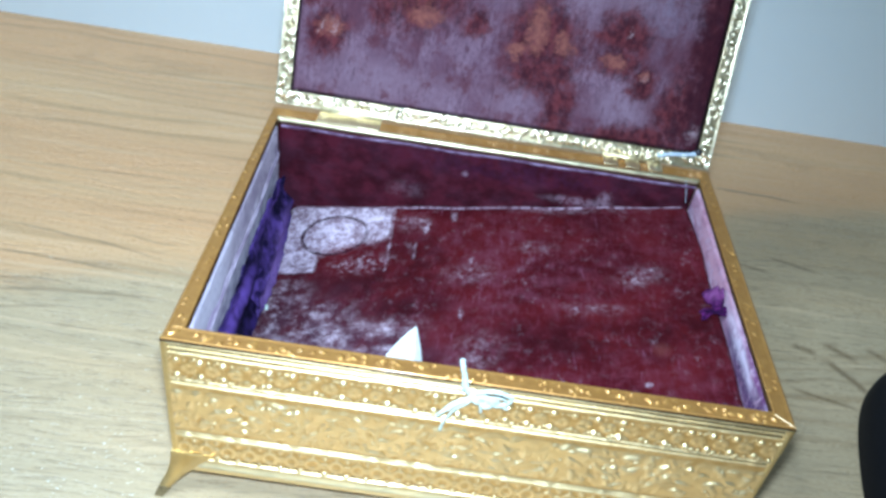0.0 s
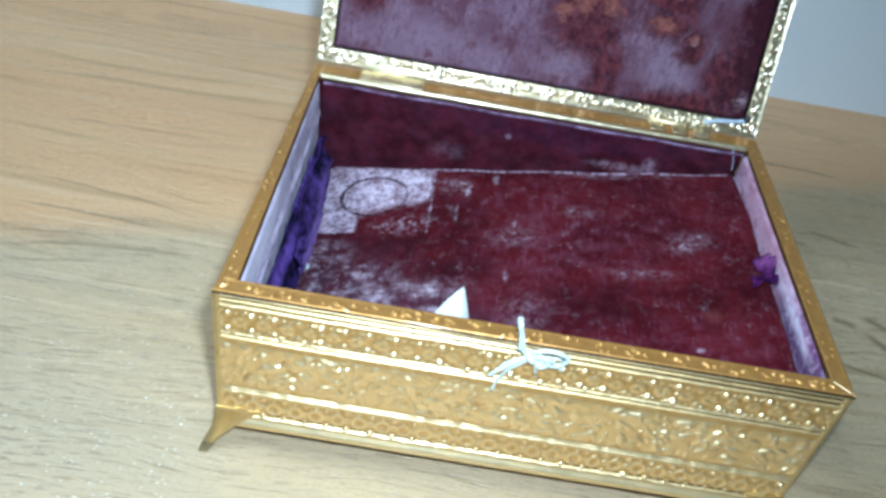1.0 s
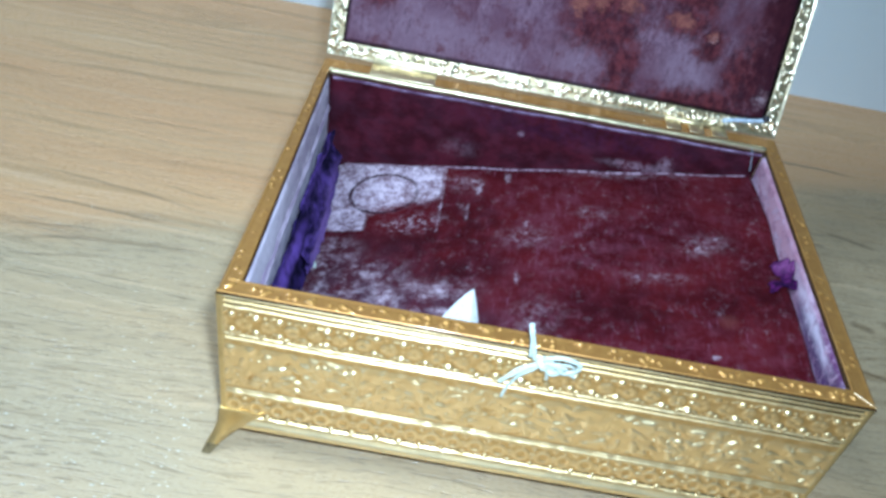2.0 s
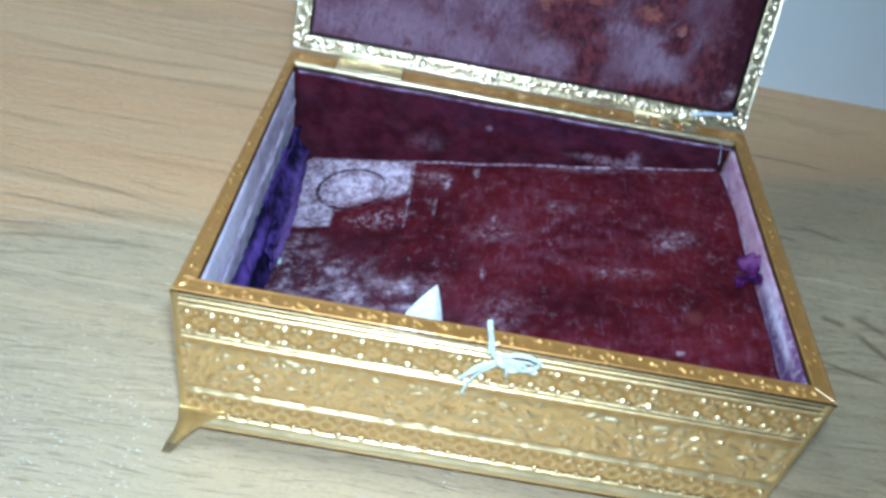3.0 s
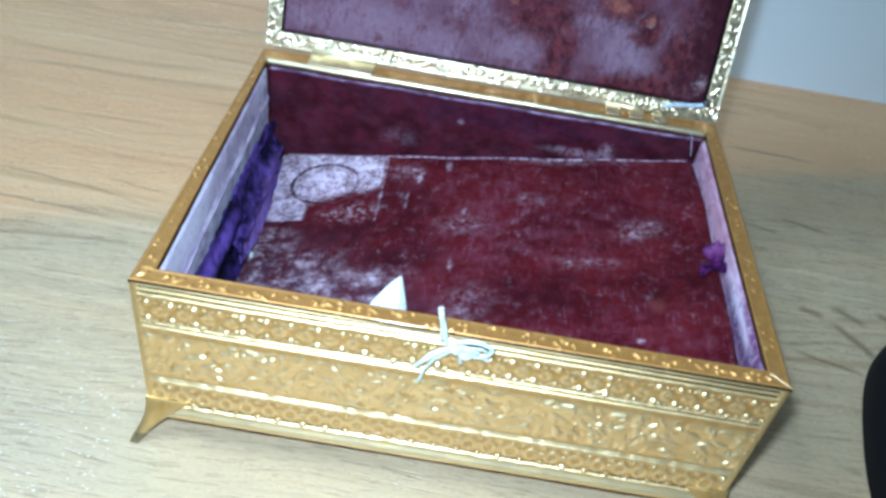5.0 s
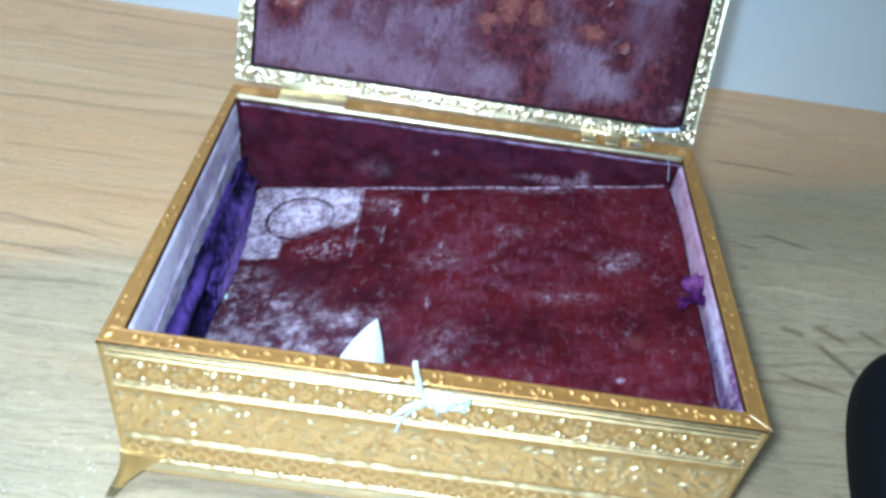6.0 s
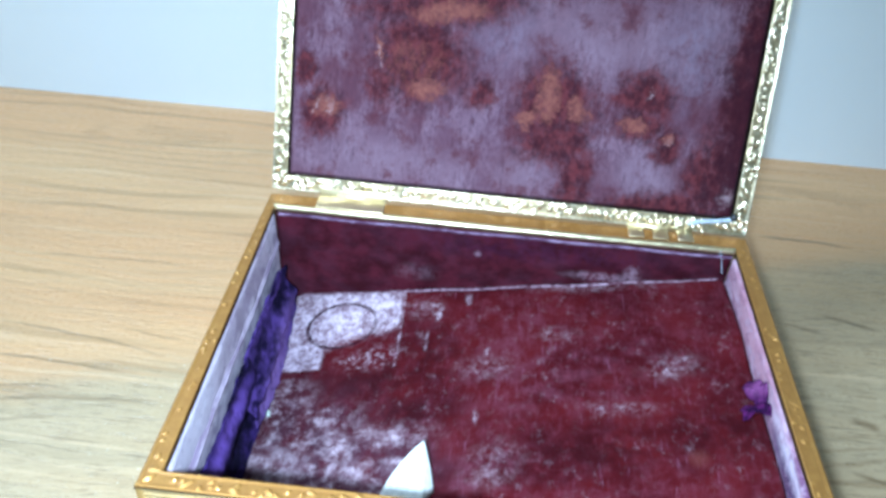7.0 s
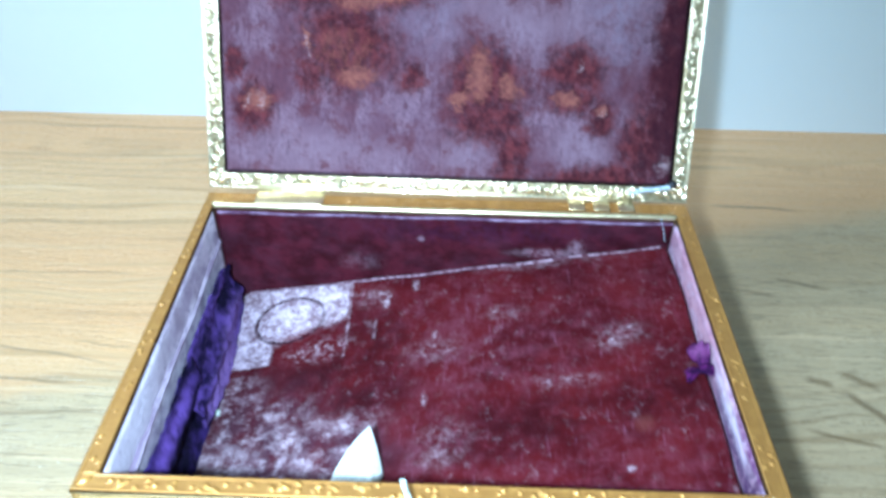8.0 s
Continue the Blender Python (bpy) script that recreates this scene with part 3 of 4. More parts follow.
def sheet(name, place, nu, nv, material):
    """A grid of nu by nv cells; place(u, v) takes arrays of 0..1 and gives x, y, z."""
    u, v = np.meshgrid(np.linspace(0, 1, nu + 1), np.linspace(0, 1, nv + 1), indexing="ij")
    x, y, z = place(u, v)
    verts = np.stack([x, y, z], -1).reshape(-1, 3)
    i = np.arange((nu + 1) * (nv + 1)).reshape(nu + 1, nv + 1)
    faces = np.stack([i[:-1, :-1], i[1:, :-1], i[1:, 1:], i[:-1, 1:]], -1).reshape(-1, 4)
    return mesh_object(name, verts.tolist(), faces.tolist(), material)


def tube(points, radius, sides=8):
    """A round cord through points, smoothed by Catmull-Rom."""
    p = [Vector(q) for q in points]
    path = []
    for k in range(len(p) - 1):
        a, b, c, d = p[max(k - 1, 0)], p[k], p[k + 1], p[min(k + 2, len(p) - 1)]
        for s in range(8):
            t = s / 8
            path.append(0.5 * ((2 * b) + (c - a) * t + (2 * a - 5 * b + 4 * c - d) * t * t + (3 * b - a - 3 * c + d) * t ** 3))
    path.append(p[-1])
    bm = bmesh.new()
    rings, side = [], Vector((0.3, 0.2, 1)).normalized()
    for k, q in enumerate(path):
        along = (path[min(k + 1, len(path) - 1)] - path[max(k - 1, 0)]).normalized()
        side = (side - along * side.dot(along)).normalized()
        other = along.cross(side)
        r = radius * (0.98 + 0.05 * math.sin(k * 1.7))
        rings.append([bm.verts.new(q + (side * math.cos(a) + other * math.sin(a)) * r) for a in [2 * math.pi * j / sides for j in range(sides)]])
    for a, b in zip(rings, rings[1:]):
        for j in range(sides):
            f = bm.faces.new((a[j], a[(j + 1) % sides], b[(j + 1) % sides], b[j]))
            f.smooth = True
    bm.faces.new(rings[0][::-1]), bm.faces.new(rings[-1])
    return bm


def smooth01(x):
    x = np.clip(x, 0, 1)
    return x * x * (3 - 2 * x)


def bead(d2, r, h):
    """A half ball of height h and radius r, for squared distances d2."""
    return h * np.sqrt(np.clip(1 - d2 / (r * r), 0, 1))


def wobble(u, v, seed, n=14, low=1.0, high=6.0):
    """Smooth noise of about -1..1 made of a few waves."""
    rng = np.random.RandomState(seed)
    out = np.zeros_like(u)
    for _ in range(n):
        a, b, c = rng.uniform(-1, 1), rng.uniform(-1, 1), rng.uniform(0, 6.28)
        s = rng.uniform(low, high) * 6.28
        out += np.sin(s * (a * u + b * v) + c)
    return out / math.sqrt(n)


# ---- the room ----
def setting(name, bm, material, label, category):
    ob = part(name, bm, material, None)
    return tagged(ob, label, category, kind="structure")


X0, X1, Y0, Y1, TOP = -1.3, 1.5, -1.6, 0.379, 1.75
setting("table_top", block(X0, X1, Y0, Y1, -0.04, 0.0), OAK, "light oak laminate table top with long grain lines", "table top")
setting("wall_back", block(X0 - 0.1, X1 + 0.1, Y1, Y1 + 0.1, -0.04, TOP), WALL, "plain white painted wall behind the table", "wall")
setting("wall_left", block(X0 - 0.1, X0, Y0, Y1, -0.04, TOP), WALL, "plain white painted side wall", "wall")
setting("wall_right", block(X1, X1 + 0.1, Y0, Y1, -0.04, TOP), WALL, "plain white painted side wall", "wall")
setting("wall_front", block(X0 - 0.1, X1 + 0.1, Y0 - 0.1, Y0, -0.04, TOP), WALL, "plain white painted wall facing the table", "wall")
setting("ceiling", block(X0 - 0.1, X1 + 0.1, Y0 - 0.1, Y1 + 0.1, TOP, TOP + 0.1), WALL, "plain white painted ceiling", "ceiling")

# ---- the casket ----
W, D, H = 0.220, 0.163, 0.080      # outer size; H is the rim's height
RIM, BACKRIM = 0.0068, 0.0108        # width of the rim, and of its broader back
casket = tagged(empty("jewelry_casket"), "gilt brass jewelry casket with embossed bands, lid open, on splayed feet", "jewelry box")


def ridge(z, at, r, h):
    return bead((z - at) ** 2, r, h)


def emboss(s, z, length, seed):
    """Height of the embossed work, s along the side, z up it."""
    h = 0.00006 * wobble(s * 8, z * 8, seed, 10, 2, 9)
    s = s + 0.00040 * wobble(s * 30, z * 0, seed + 60, 8, 0.6, 3)
    z = z + 0.00010 * wobble(s * 30, z * 0, seed + 61, 8, 0.3, 2)
    worn = np.clip(0.90 + 0.22 * wobble(s * 100, z * 100, seed + 62, 10, 0.3, 2.5), 0.45, 1.2)
    lump = 0.5 + 0.5 * wobble(s * 100, z * 20, seed + 63, 12, 0.8, 3.5)
    # upper band: uneven clusters of studs over and under a row of low petals
    step = 0.0083
    col = np.floor(s / step)
    rub = 0.8 + 0.35 * np.sin(col * 12.9898 + seed) * np.cos(col * 4.1)
    q = (s / step - col - 0.5) * step + 0.0004 * np.sin(col * 7.31 + seed)
    e = step / 2 - np.abs(q)
    off = 0.0006 * np.cos(col * 5.77 + seed)
    for ds, dz, r, a in ((0.0, 0.0038, 0.0014, 0.0015), (0.0, -0.0036, 0.0015, 0.0016), (0.0021, -0.0044, 0.0008, 0.0010), (-0.0020, 0.0046, 0.0007, 0.0008), (-0.0021, -0.0030, 0.0007, 0.0008)):
        h = np.maximum(h, bead((q - ds) ** 2 + (z - 0.0658 - dz - off * np.sign(ds)) ** 2, r, a) * (rub if ds <= 0 else 1.7 - rub))
    h = np.maximum(h, bead((q - 0.0004) ** 2 + (z - 0.0662) ** 2, 0.0010, 0.0010) * np.clip(5 * (rub - 0.85), 0, 1))
    side = np.sign(q) * e
    around, far = np.arctan2(z - 0.0658, side), np.hypot(side, z - 0.0658)
    petal = bead((far - 0.0016) ** 2, 0.0013, 0.0006) * (0.4 + 0.6 * np.cos(around * 1.5 + col) ** 2)
    h = np.maximum(h, petal)
    for dz in (0.0042, -0.0044):
        h = np.maximum(h, bead((e - 0.0011) ** 2 + (z - 0.0658 - dz) ** 2, 0.0007, 0.0008) * rub)
    # lower band: a row of rings, small studs above and below
    low = 0.0212
    rad = np.hypot(q, (z - low) * 0.85)
    h = np.maximum(h, bead((rad - 0.0024) ** 2, 0.0009, 0.0007))
    h = np.maximum(h, bead((np.hypot(side, (z - low) * 0.9) - 0.0010) ** 2, 0.0007, 0.0006))
    for dz in (0.0048, -0.0046):
        h = np.maximum(h, bead(e ** 2 + (z - low - dz) ** 2, 0.0013, 0.0014) * rub)
        h = np.maximum(h, bead(q ** 2 + (z - low - dz) ** 2, 0.0007, 0.0007))
    h = h * worn
    # broad band: shallow crumpled leaves, with studs in short rows and clusters
    rng = np.random.RandomState(seed)
    mid = 0.0432
    leaf = 0.00016 * wobble(s * 100, z * 150, seed + 40, 14, 0.5, 1.6)
    for k in range(int(length / 0.00045)):
        cs, cz = rng.uniform(0, length), mid + rng.uniform(-0.0115, 0.0115)
        turn = math.sin(cs * 2 * math.pi / 0.042) * 0.9 + rng.normal(0, 0.6)
        a, b, t = rng.uniform(0.0018, 0.0040), rng.uniform(0.0008, 0.0016), rng.uniform(0.0003, 0.0008) * rng.choice((1, 1, -1))
        near = (np.abs(s - cs) < a) & (np.abs(z - cz) < a)
        ds, dz = s[near] - cs, z[near] - cz
        p, w = ds * math.cos(turn) + dz * math.sin(turn), -ds * math.sin(turn) + dz * math.cos(turn)
        w = w - 0.10 * a * np.sin(p / a * 2.5)
        leaf[near] += t * np.clip(1 - (p / a) ** 2 - (w / b) ** 2, 0, 1)
    leaf = 0.0007 + 0.0009 * np.tanh(leaf / 0.0008)
    at = 0.004
    while at < length:
        n, tilt, cz = rng.randint(1, 4), rng.choice((-0.7, 0.0, 0.5, 1.2)), mid + rng.uniform(-0.007, 0.007)
        for j in range(n):
            cs, ch = at + j * 0.0027 * math.cos(tilt), cz + j * 0.0027 * math.sin(tilt)
            near = (np.abs(s - cs) < 0.002) & (np.abs(z - ch) < 0.002)
            leaf[near] = np.maximum(leaf[near], 0.0004 + bead((s[near] - cs) ** 2 + (z[near] - ch) ** 2, rng.uniform(0.0005, 0.0009), rng.uniform(0.0007, 0.0010)))
        at += rng.uniform(0.004, 0.012)
    h = np.maximum(h, leaf * smooth01((0.0126 - np.abs(z - mid)) / 0.0042))
    # a polished ledge over the lower band
    h = np.maximum(h, ridge(z, 0.0284, 0.0012, 0.0011) * (0.75 + 0.25 * lump))
    # straight mouldings, sharp where they meet
    for at, wide, tall, uneven in ((0.0777, 0.0004, 0.0006, 0.08), (0.0753, 0.0005, 0.0004, 0.1), (0.0729, 0.0005, 0.0006, 0.3), (0.0598, 0.0006, 0.0009, 0.25),
                                   (0.0573, 0.0004, 0.0006, 0.15), (0.0306, 0.0005, 0.0010, 0.4), (0.0148, 0.0006, 0.0009, 0.3)):
        h = np.maximum(h, ridge(z, at, wide, tall) * (1 - uneven + uneven * lump))
    # fine grooves part the top mouldings; their black is shade put into the colour
    for at in (0.0765, 0.0741, 0.0586, 0.0161):
        h = h - ridge(z, at, 0.0007, 0.0010) * (0.8 + 0.2 * lump)
    # the base swells out a little
    return h + 0.0018 * smooth01((0.0142 - z) / 0.0034)


def panel(name, length, m, cell, seed):
    zlo, zhi = 0.0090, 0.0788
    nu, nv = int(length / cell), int((zhi - zlo) / (0.72 * cell))

    def place(u, v):
        s, z = u * length, zlo + v * (zhi - zlo)
        out = emboss(s, z, length, seed) * smooth01(np.minimum(s, length - s) / 0.0016)
        fold = np.minimum(np.minimum(u, 1 - u) * nu, np.minimum(v, 1 - v) * nv)
        out = np.where(fold < 0.5, -0.0015, out)
        return s, -out, z
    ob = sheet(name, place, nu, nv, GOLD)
    ob.matrix_world = m
    return under(ob, casket)


IN = 0.0009
FL, FR, BL, BR = -0.0010, W + 0.0007, 0.0, W     # corners in x: the plan widens a little towards the front
LF_IN, LB_IN = 0.0066, 0.0042                    # inner edge of the rim at the left, front and back
panel("front_panel", FR - FL - 2 * IN, pose(FL + IN, 0.0005, 0), 0.00042, 3)
panel("side_panel", D - 0.0010, pose(FR - IN, 0.0005, 0, 0, 0, 90 + math.degrees(math.atan2(FR - BR, D))), 0.0008, 5)
panel("side_panel", D - 0.0010, pose(BL + IN, D - 0.0005, 0, 0, 0, -90 - math.degrees(math.atan2(BL - FL, D))), 0.0008, 7)
panel("back_panel", BR - BL - 2 * IN, pose(BR - IN, D - 0.0005, 0, 0, 0, 180), 0.0012, 9)


def corner_bead(sx, sy, x, y):
    """A rounded upright edge where two panels meet."""
    bm = bmesh.new()
    cx, cy = x + sx * 0.0019, y + sy * 0.0019
    rings = []
    for z, rad in ((0.0092, 0.0021), (0.0140, 0.0021), (0.0146, 0.0018), (0.0782, 0.0018), (0.0790, 0.0014)):
        rings.append([bm.verts.new((cx + rad * math.cos(a), cy + rad * math.sin(a), z)) for a in [math.pi * j / 8 for j in range(16)]])
    for p, q in zip(rings, rings[1:]):
        for j in range(16):
            bm.faces.new((p[j], p[(j + 1) % 16], q[(j + 1) % 16], q[j])).smooth = True
    bm.faces.new(rings[0][::-1]), bm.faces.new(rings[-1])
    return part("corner_bead", bm, GOLD_PLAIN, casket)


for sx, sy, x, y in ((1, 1, FL, 0), (-1, 1, FR, 0), (1, -1, BL, D), (-1, -1, BR, D)):
    corner_bead(sx, sy, x - sx * 0.0006, y)
part("bottom_plate", block(0.002, W - 0.002, 0.002, D - 0.002, 0.0085, 0.0125), GOLD_PLAIN, casket)


def relief_strip(name, length, width, m, parent, seed, amount, material, cell=0.00045, mitre=(1.0, 1.0), lift=0.0022, inner=1.0, gap=0.0013, bound=0.8, studs=0.45, flare=(0.0, 0.0), narrow=(0.0, 0.0)):
    """A flat moulding along x with both ends mitred, embossed with leaves and studs; its face looks along +z, its inner edge lies at +y.
    flare and narrow: how far the outer and the inner edge are drawn in at the start and at the end."""
    nu, nv = int(length / cell), max(10, int(width / cell))
    rng = np.random.RandomState(seed)

    def place(u, v):
        x0, x1 = v * width * mitre[0], v * width * mitre[1]
        x = x0 + u * (length - x0 - x1)
        out = flare[0] + (flare[1] - flare[0]) * x / length
        inn = narrow[0] + (narrow[1] - narrow[0]) * x / length
        y = out + v * (width - inn - out)
        h = np.zeros_like(x)
        for k in range(int(length / gap)):
            cx, cy = rng.uniform(0, length), rng.uniform(0.2, 0.8) * width
            if rng.rand() < studs:
                h = np.maximum(h, bead((x - cx) ** 2 + (y - cy) ** 2, rng.uniform(0.0005, 0.0010), amount * rng.uniform(0.6, 1.1)))
            else:
                t, a, b = rng.uniform(-1, 1), rng.uniform(0.0012, 0.0024), rng.uniform(0.0005, 0.0009)
                p, w = (x - cx) * math.cos(t) + (y - cy) * math.sin(t), -(x - cx) * math.sin(t) + (y - cy) * math.cos(t)
                h = np.maximum(h, amount * rng.uniform(0.5, 1.0) * np.sqrt(np.clip(1 - (p / a) ** 2 - (w / b) ** 2, 0, 1)))
        h *= smooth01((0.42 - np.abs(v - 0.5)) / 0.12)
        h += amount * bound * (bead((y - 0.07 * width) ** 2, 0.08 * width, 1.0) + inner * bead((y - 0.93 * width) ** 2, 0.08 * width, 1.0))
        edge = np.minimum(v, 1 - v) * nv < 0.5
        h = np.where(edge, -lift, h)
        return x, y, h
    ob = sheet(name, place, nu, nv, material)
    ob.matrix_world = m
    return under(ob, parent)


# rim round the opening
relief_strip("rim", FR - FL, RIM, pose(FL, 0, H - 0.0004), casket, 11, 0.0010, GOLD_RIM, gap=0.0021, bound=0.3, studs=0.7, mitre=((LF_IN - FL) / RIM, (RIM + FR - W) / RIM), lift=0.0012)
relief_strip("rim", D, RIM, pose(W, 0, H - 0.0004, 0, 0, 90), casket, 12, 0.0007, GOLD_RIM, gap=0.0042, bound=0.3, studs=0.92, flare=(W - FR, W - BR))
relief_strip("rim", BR - BL, BACKRIM, pose(BR, D, H - 0.0002, 0, 0, 180), casket, 13, 0.0002, GOLD_RIM, mitre=(RIM / BACKRIM, LB_IN / BACKRIM))
relief_strip("rim", D, RIM, pose(0, D, H - 0.0004, 0, 0, -90), casket, 14, 0.0007, GOLD_RIM, gap=0.0040, bound=0.3, studs=0.92, flare=(BL, FL), narrow=(RIM - LB_IN, RIM - LF_IN))


part("lip", tube([(LB_IN + k * (W - LB_IN - RIM) / 10, D - BACKRIM + 0.0009, H - 0.0006 + 0.0001 * math.sin(k * 2.3)) for k in range(11)], 0.0015, 12), BRASS, casket, "polished lip of the rim under the hinges")
part("mitre_bead", tube([(FR - 0.0070 * d, 0.0060 * d, H - 0.0005) for d in (0.06, 0.3, 0.6, 0.95)], 0.0004, 8), GOLD_RIM, casket)


# four feet, each a splayed bracket that runs out to a small toe
def foot(sx, sy, x, y):
    bm = bmesh.new()
    rows = []
    for k in range(11):
        t = k / 10
        z = 0.0185 * (1 - t)
        ox, oy = 0.0005 + 0.0048 * t ** 2.2, 0.0005 + 0.0080 * t ** 2.2
        wide = 0.0140 * (1 - t) ** 1.4 + 0.0028
        o = Vector((x - sx * ox, y - sy * oy, z))
        a = o + Vector((sx * wide, 0, 0))
        b = o + Vector((0, sy * wide, 0))
        thick = 0.0022
        rows.append([bm.verts.new(p) for p in (a, o, b, b + Vector((sx * thick, 0, 0)), o + Vector((sx * thick, sy * thick, 0)), a + Vector((0, sy * thick, 0)))])
    for p, q in zip(rows, rows[1:]):
        for j in range(6):
            f = bm.faces.new((p[j], p[(j + 1) % 6], q[(j + 1) % 6], q[j]))
            f.smooth = j not in (2, 5)
    bm.faces.new(rows[0]), bm.faces.new(rows[-1][::-1])
    bmesh.ops.recalc_face_normals(bm, faces=bm.faces[:])
    ob = part("foot", bm, GOLD_PLAIN, casket)
    toe = bmesh.new()
    last = []
    for t in (0.84, 0.92, 1.0):
        c = Vector((x - sx * (0.0005 + 0.0048 * t ** 2.2), y - sy * (0.0005 + 0.0080 * t ** 2.2), 0.0185 * (1 - t)))
        w = 0.0140 * (1 - t) ** 1.4 + 0.0032
        last.append([toe.verts.new(c + Vector((sx * p, sy * q, 0))) for p, q in ((-0.0002, -0.0002), (w, -0.0002), (w, 0.0025), (0.0025, w), (-0.0002, w))])
    for p, q in zip(last, last[1:]):
        for j in range(5):
            toe.faces.new((p[j], p[(j + 1) % 5], q[(j + 1) % 5], q[j]))
    toe.faces.new(last[0]), toe.faces.new(last[-1][::-1])
    bmesh.ops.recalc_face_normals(toe, faces=toe.faces[:])
    part("toe", toe, TOE, ob, "darkened worn tip")
    return ob


foot(1, 1, FL, 0), foot(-1, 1, FR, 0), foot(1, -1, BL, D), foot(-1, -1, BR, D)


# velvet linings of the four walls
def lining(name, length, material, m, seed, label):
    def place(u, v):
        z = 0.0125 + v * (H - 0.0016 - 0.0125)
        puff = 0.00025 * wobble(u * 2, v * 0.7, seed) + 0.0011 * np.sin(np.pi * v) ** 0.5
        edge = (v > 0.999) | (u < 0.001) | (u > 0.999)
        return u * length, np.where(edge, 0.0014, -puff), z
    ob = sheet(name, place, 90, 40, material)
    ob.matrix_world = m
    return under(ob, casket, label)


INX0, INX1, INY0, INY1 = 0.0058, W - RIM - 0.0004, RIM + 0.0004, D - BACKRIM - 0.0004
lining("lining_back", INX1 - LB_IN - 0.0004, BACKVELVET, pose(LB_IN + 0.0004, INY1, 0), 21, "dark wine velvet lining of the back wall")
lining("lining_side", INY1 - INY0, LILAC, pose(LF_IN + 0.0004, INY0, 0, 0, 0, 90 + math.degrees(math.atan2(LF_IN - LB_IN, INY1 - INY0))), 22, "faded lilac velvet lining, torn along its lower edge")
lining("lining_side", INY1 - INY0, PINKLILAC, pose(INX1, INY1, 0, 0, 0, -90), 23, "pinkish lilac velvet lining, rubbed white")
lining("lining_front", INX1 - INX0, BACKVELVET, pose(INX1, INY0, 0, 0, 0, 180), 24, "dark wine velvet lining of the front wall")


# added pale tube that stands for the lilac sheen along the lining's top
part("sheen_line", tube([(INX0 + 0.001 + k * (INX1 - INX0 - 0.002) / 14, INY1 - 0.0012, H - 0.0027 + 0.0003 * math.sin(k * 1.9)) for k in range(15)], 0.0007, 6), SHEEN_LINE, casket, "pale line added for the sheen on the velvet lining's top edge")


def hem(u, v):
    y = INY0 + 0.001 + u * (INY1 - INY0 - 0.004)
    z = 0.0610 + 0.0016 * wobble(u * 1.6, 0 * u, 26, 8, 0.4, 2.2) + v * 0.0030 + 0.0004 * wobble(u * 9, v, 27) * (1 - v)
    x = LF_IN + 0.0010 - (LF_IN - LB_IN) * u + 0.0013 * (1 - v) + 0.00010 * wobble(u * 6, v, 25)
    return x, y, z


under(sheet("hem", hem, 120, 8, HEM), casket, "pale frayed hem of the lilac lining")

# ---- lid, tilted back on its hinges ----
LID = pose(0, 0.1652, 0.0809, 68, 0, 0) @ pose(0, 0, 0, 0, 0, -0.38)      # x along the hinge, y up the lid, z towards the opening's front
lid = empty("lid")
lid.parent = casket
lid.matrix_world = LID
tagged(lid, "open lid with bright gilt border and faded velvet")
LW, LD, LF = W, 0.160, 0.0076


def lid_strip(length, m, seed):
    relief_strip("border", length, LF, m, lid, seed, 0.0009, GOLD_LID, 0.00042, lift=0.004, inner=0.0, gap=0.0009, studs=0.7)


lid_strip(LW, pose(0, 0, 0), 31)
lid_strip(LD, pose(LW, 0, 0, 0, 0, 90), 32)
lid_strip(LW, pose(LW, LD, 0, 0, 0, 180), 33)
lid_strip(LD, pose(0, LD, 0, 0, 0, -90), 34)
shell = bmesh.new()
levels = [(0.0, 0.0, -0.0036), (0.0006, 0.0006, -0.006), (-0.0004, -0.0004, -0.0085), (0.004, 0.004, -0.0125), (0.016, 0.016, -0.019), (0.04, 0.035, -0.0225)]
loops = [[shell.verts.new(p) for p in ((a, b, z), (LW - a, b, z), (LW - a, LD - b, z), (a, LD - b, z))] for a, b, z in levels]
for p, q in zip(loops, loops[1:]):
    for j in range(4):
        shell.faces.new((p[j], q[j], q[(j + 1) % 4], p[(j + 1) % 4]))
shell.faces.new(loops[-1][::-1])
shell.faces.new(loops[0])
bmesh.ops.recalc_face_normals(shell, faces=shell.faces[:])
part("shell", shell, GOLD_PLAIN, lid, "embossed gilt outer shell of the lid")


def lid_pad(u, v):
    x, y = LF - 0.0002 + u * (LW - 2 * LF + 0.0004), LF - 0.0002 + v * (LD - 2 * LF + 0.0004)
    edge = np.minimum(np.minimum(x - LF, LW - LF - x), np.minimum(y - LF, LD - LF - y))
    z = -0.0034 + 0.0030 * smooth01(edge / 0.0013) + 0.00018 * wobble(u * 2, v * 2, 41)
    return x, y, z


under(sheet("velvet_pad", lid_pad, 240, 180, LIDVELVET), lid, "faded lilac velvet pad worn through to brown")


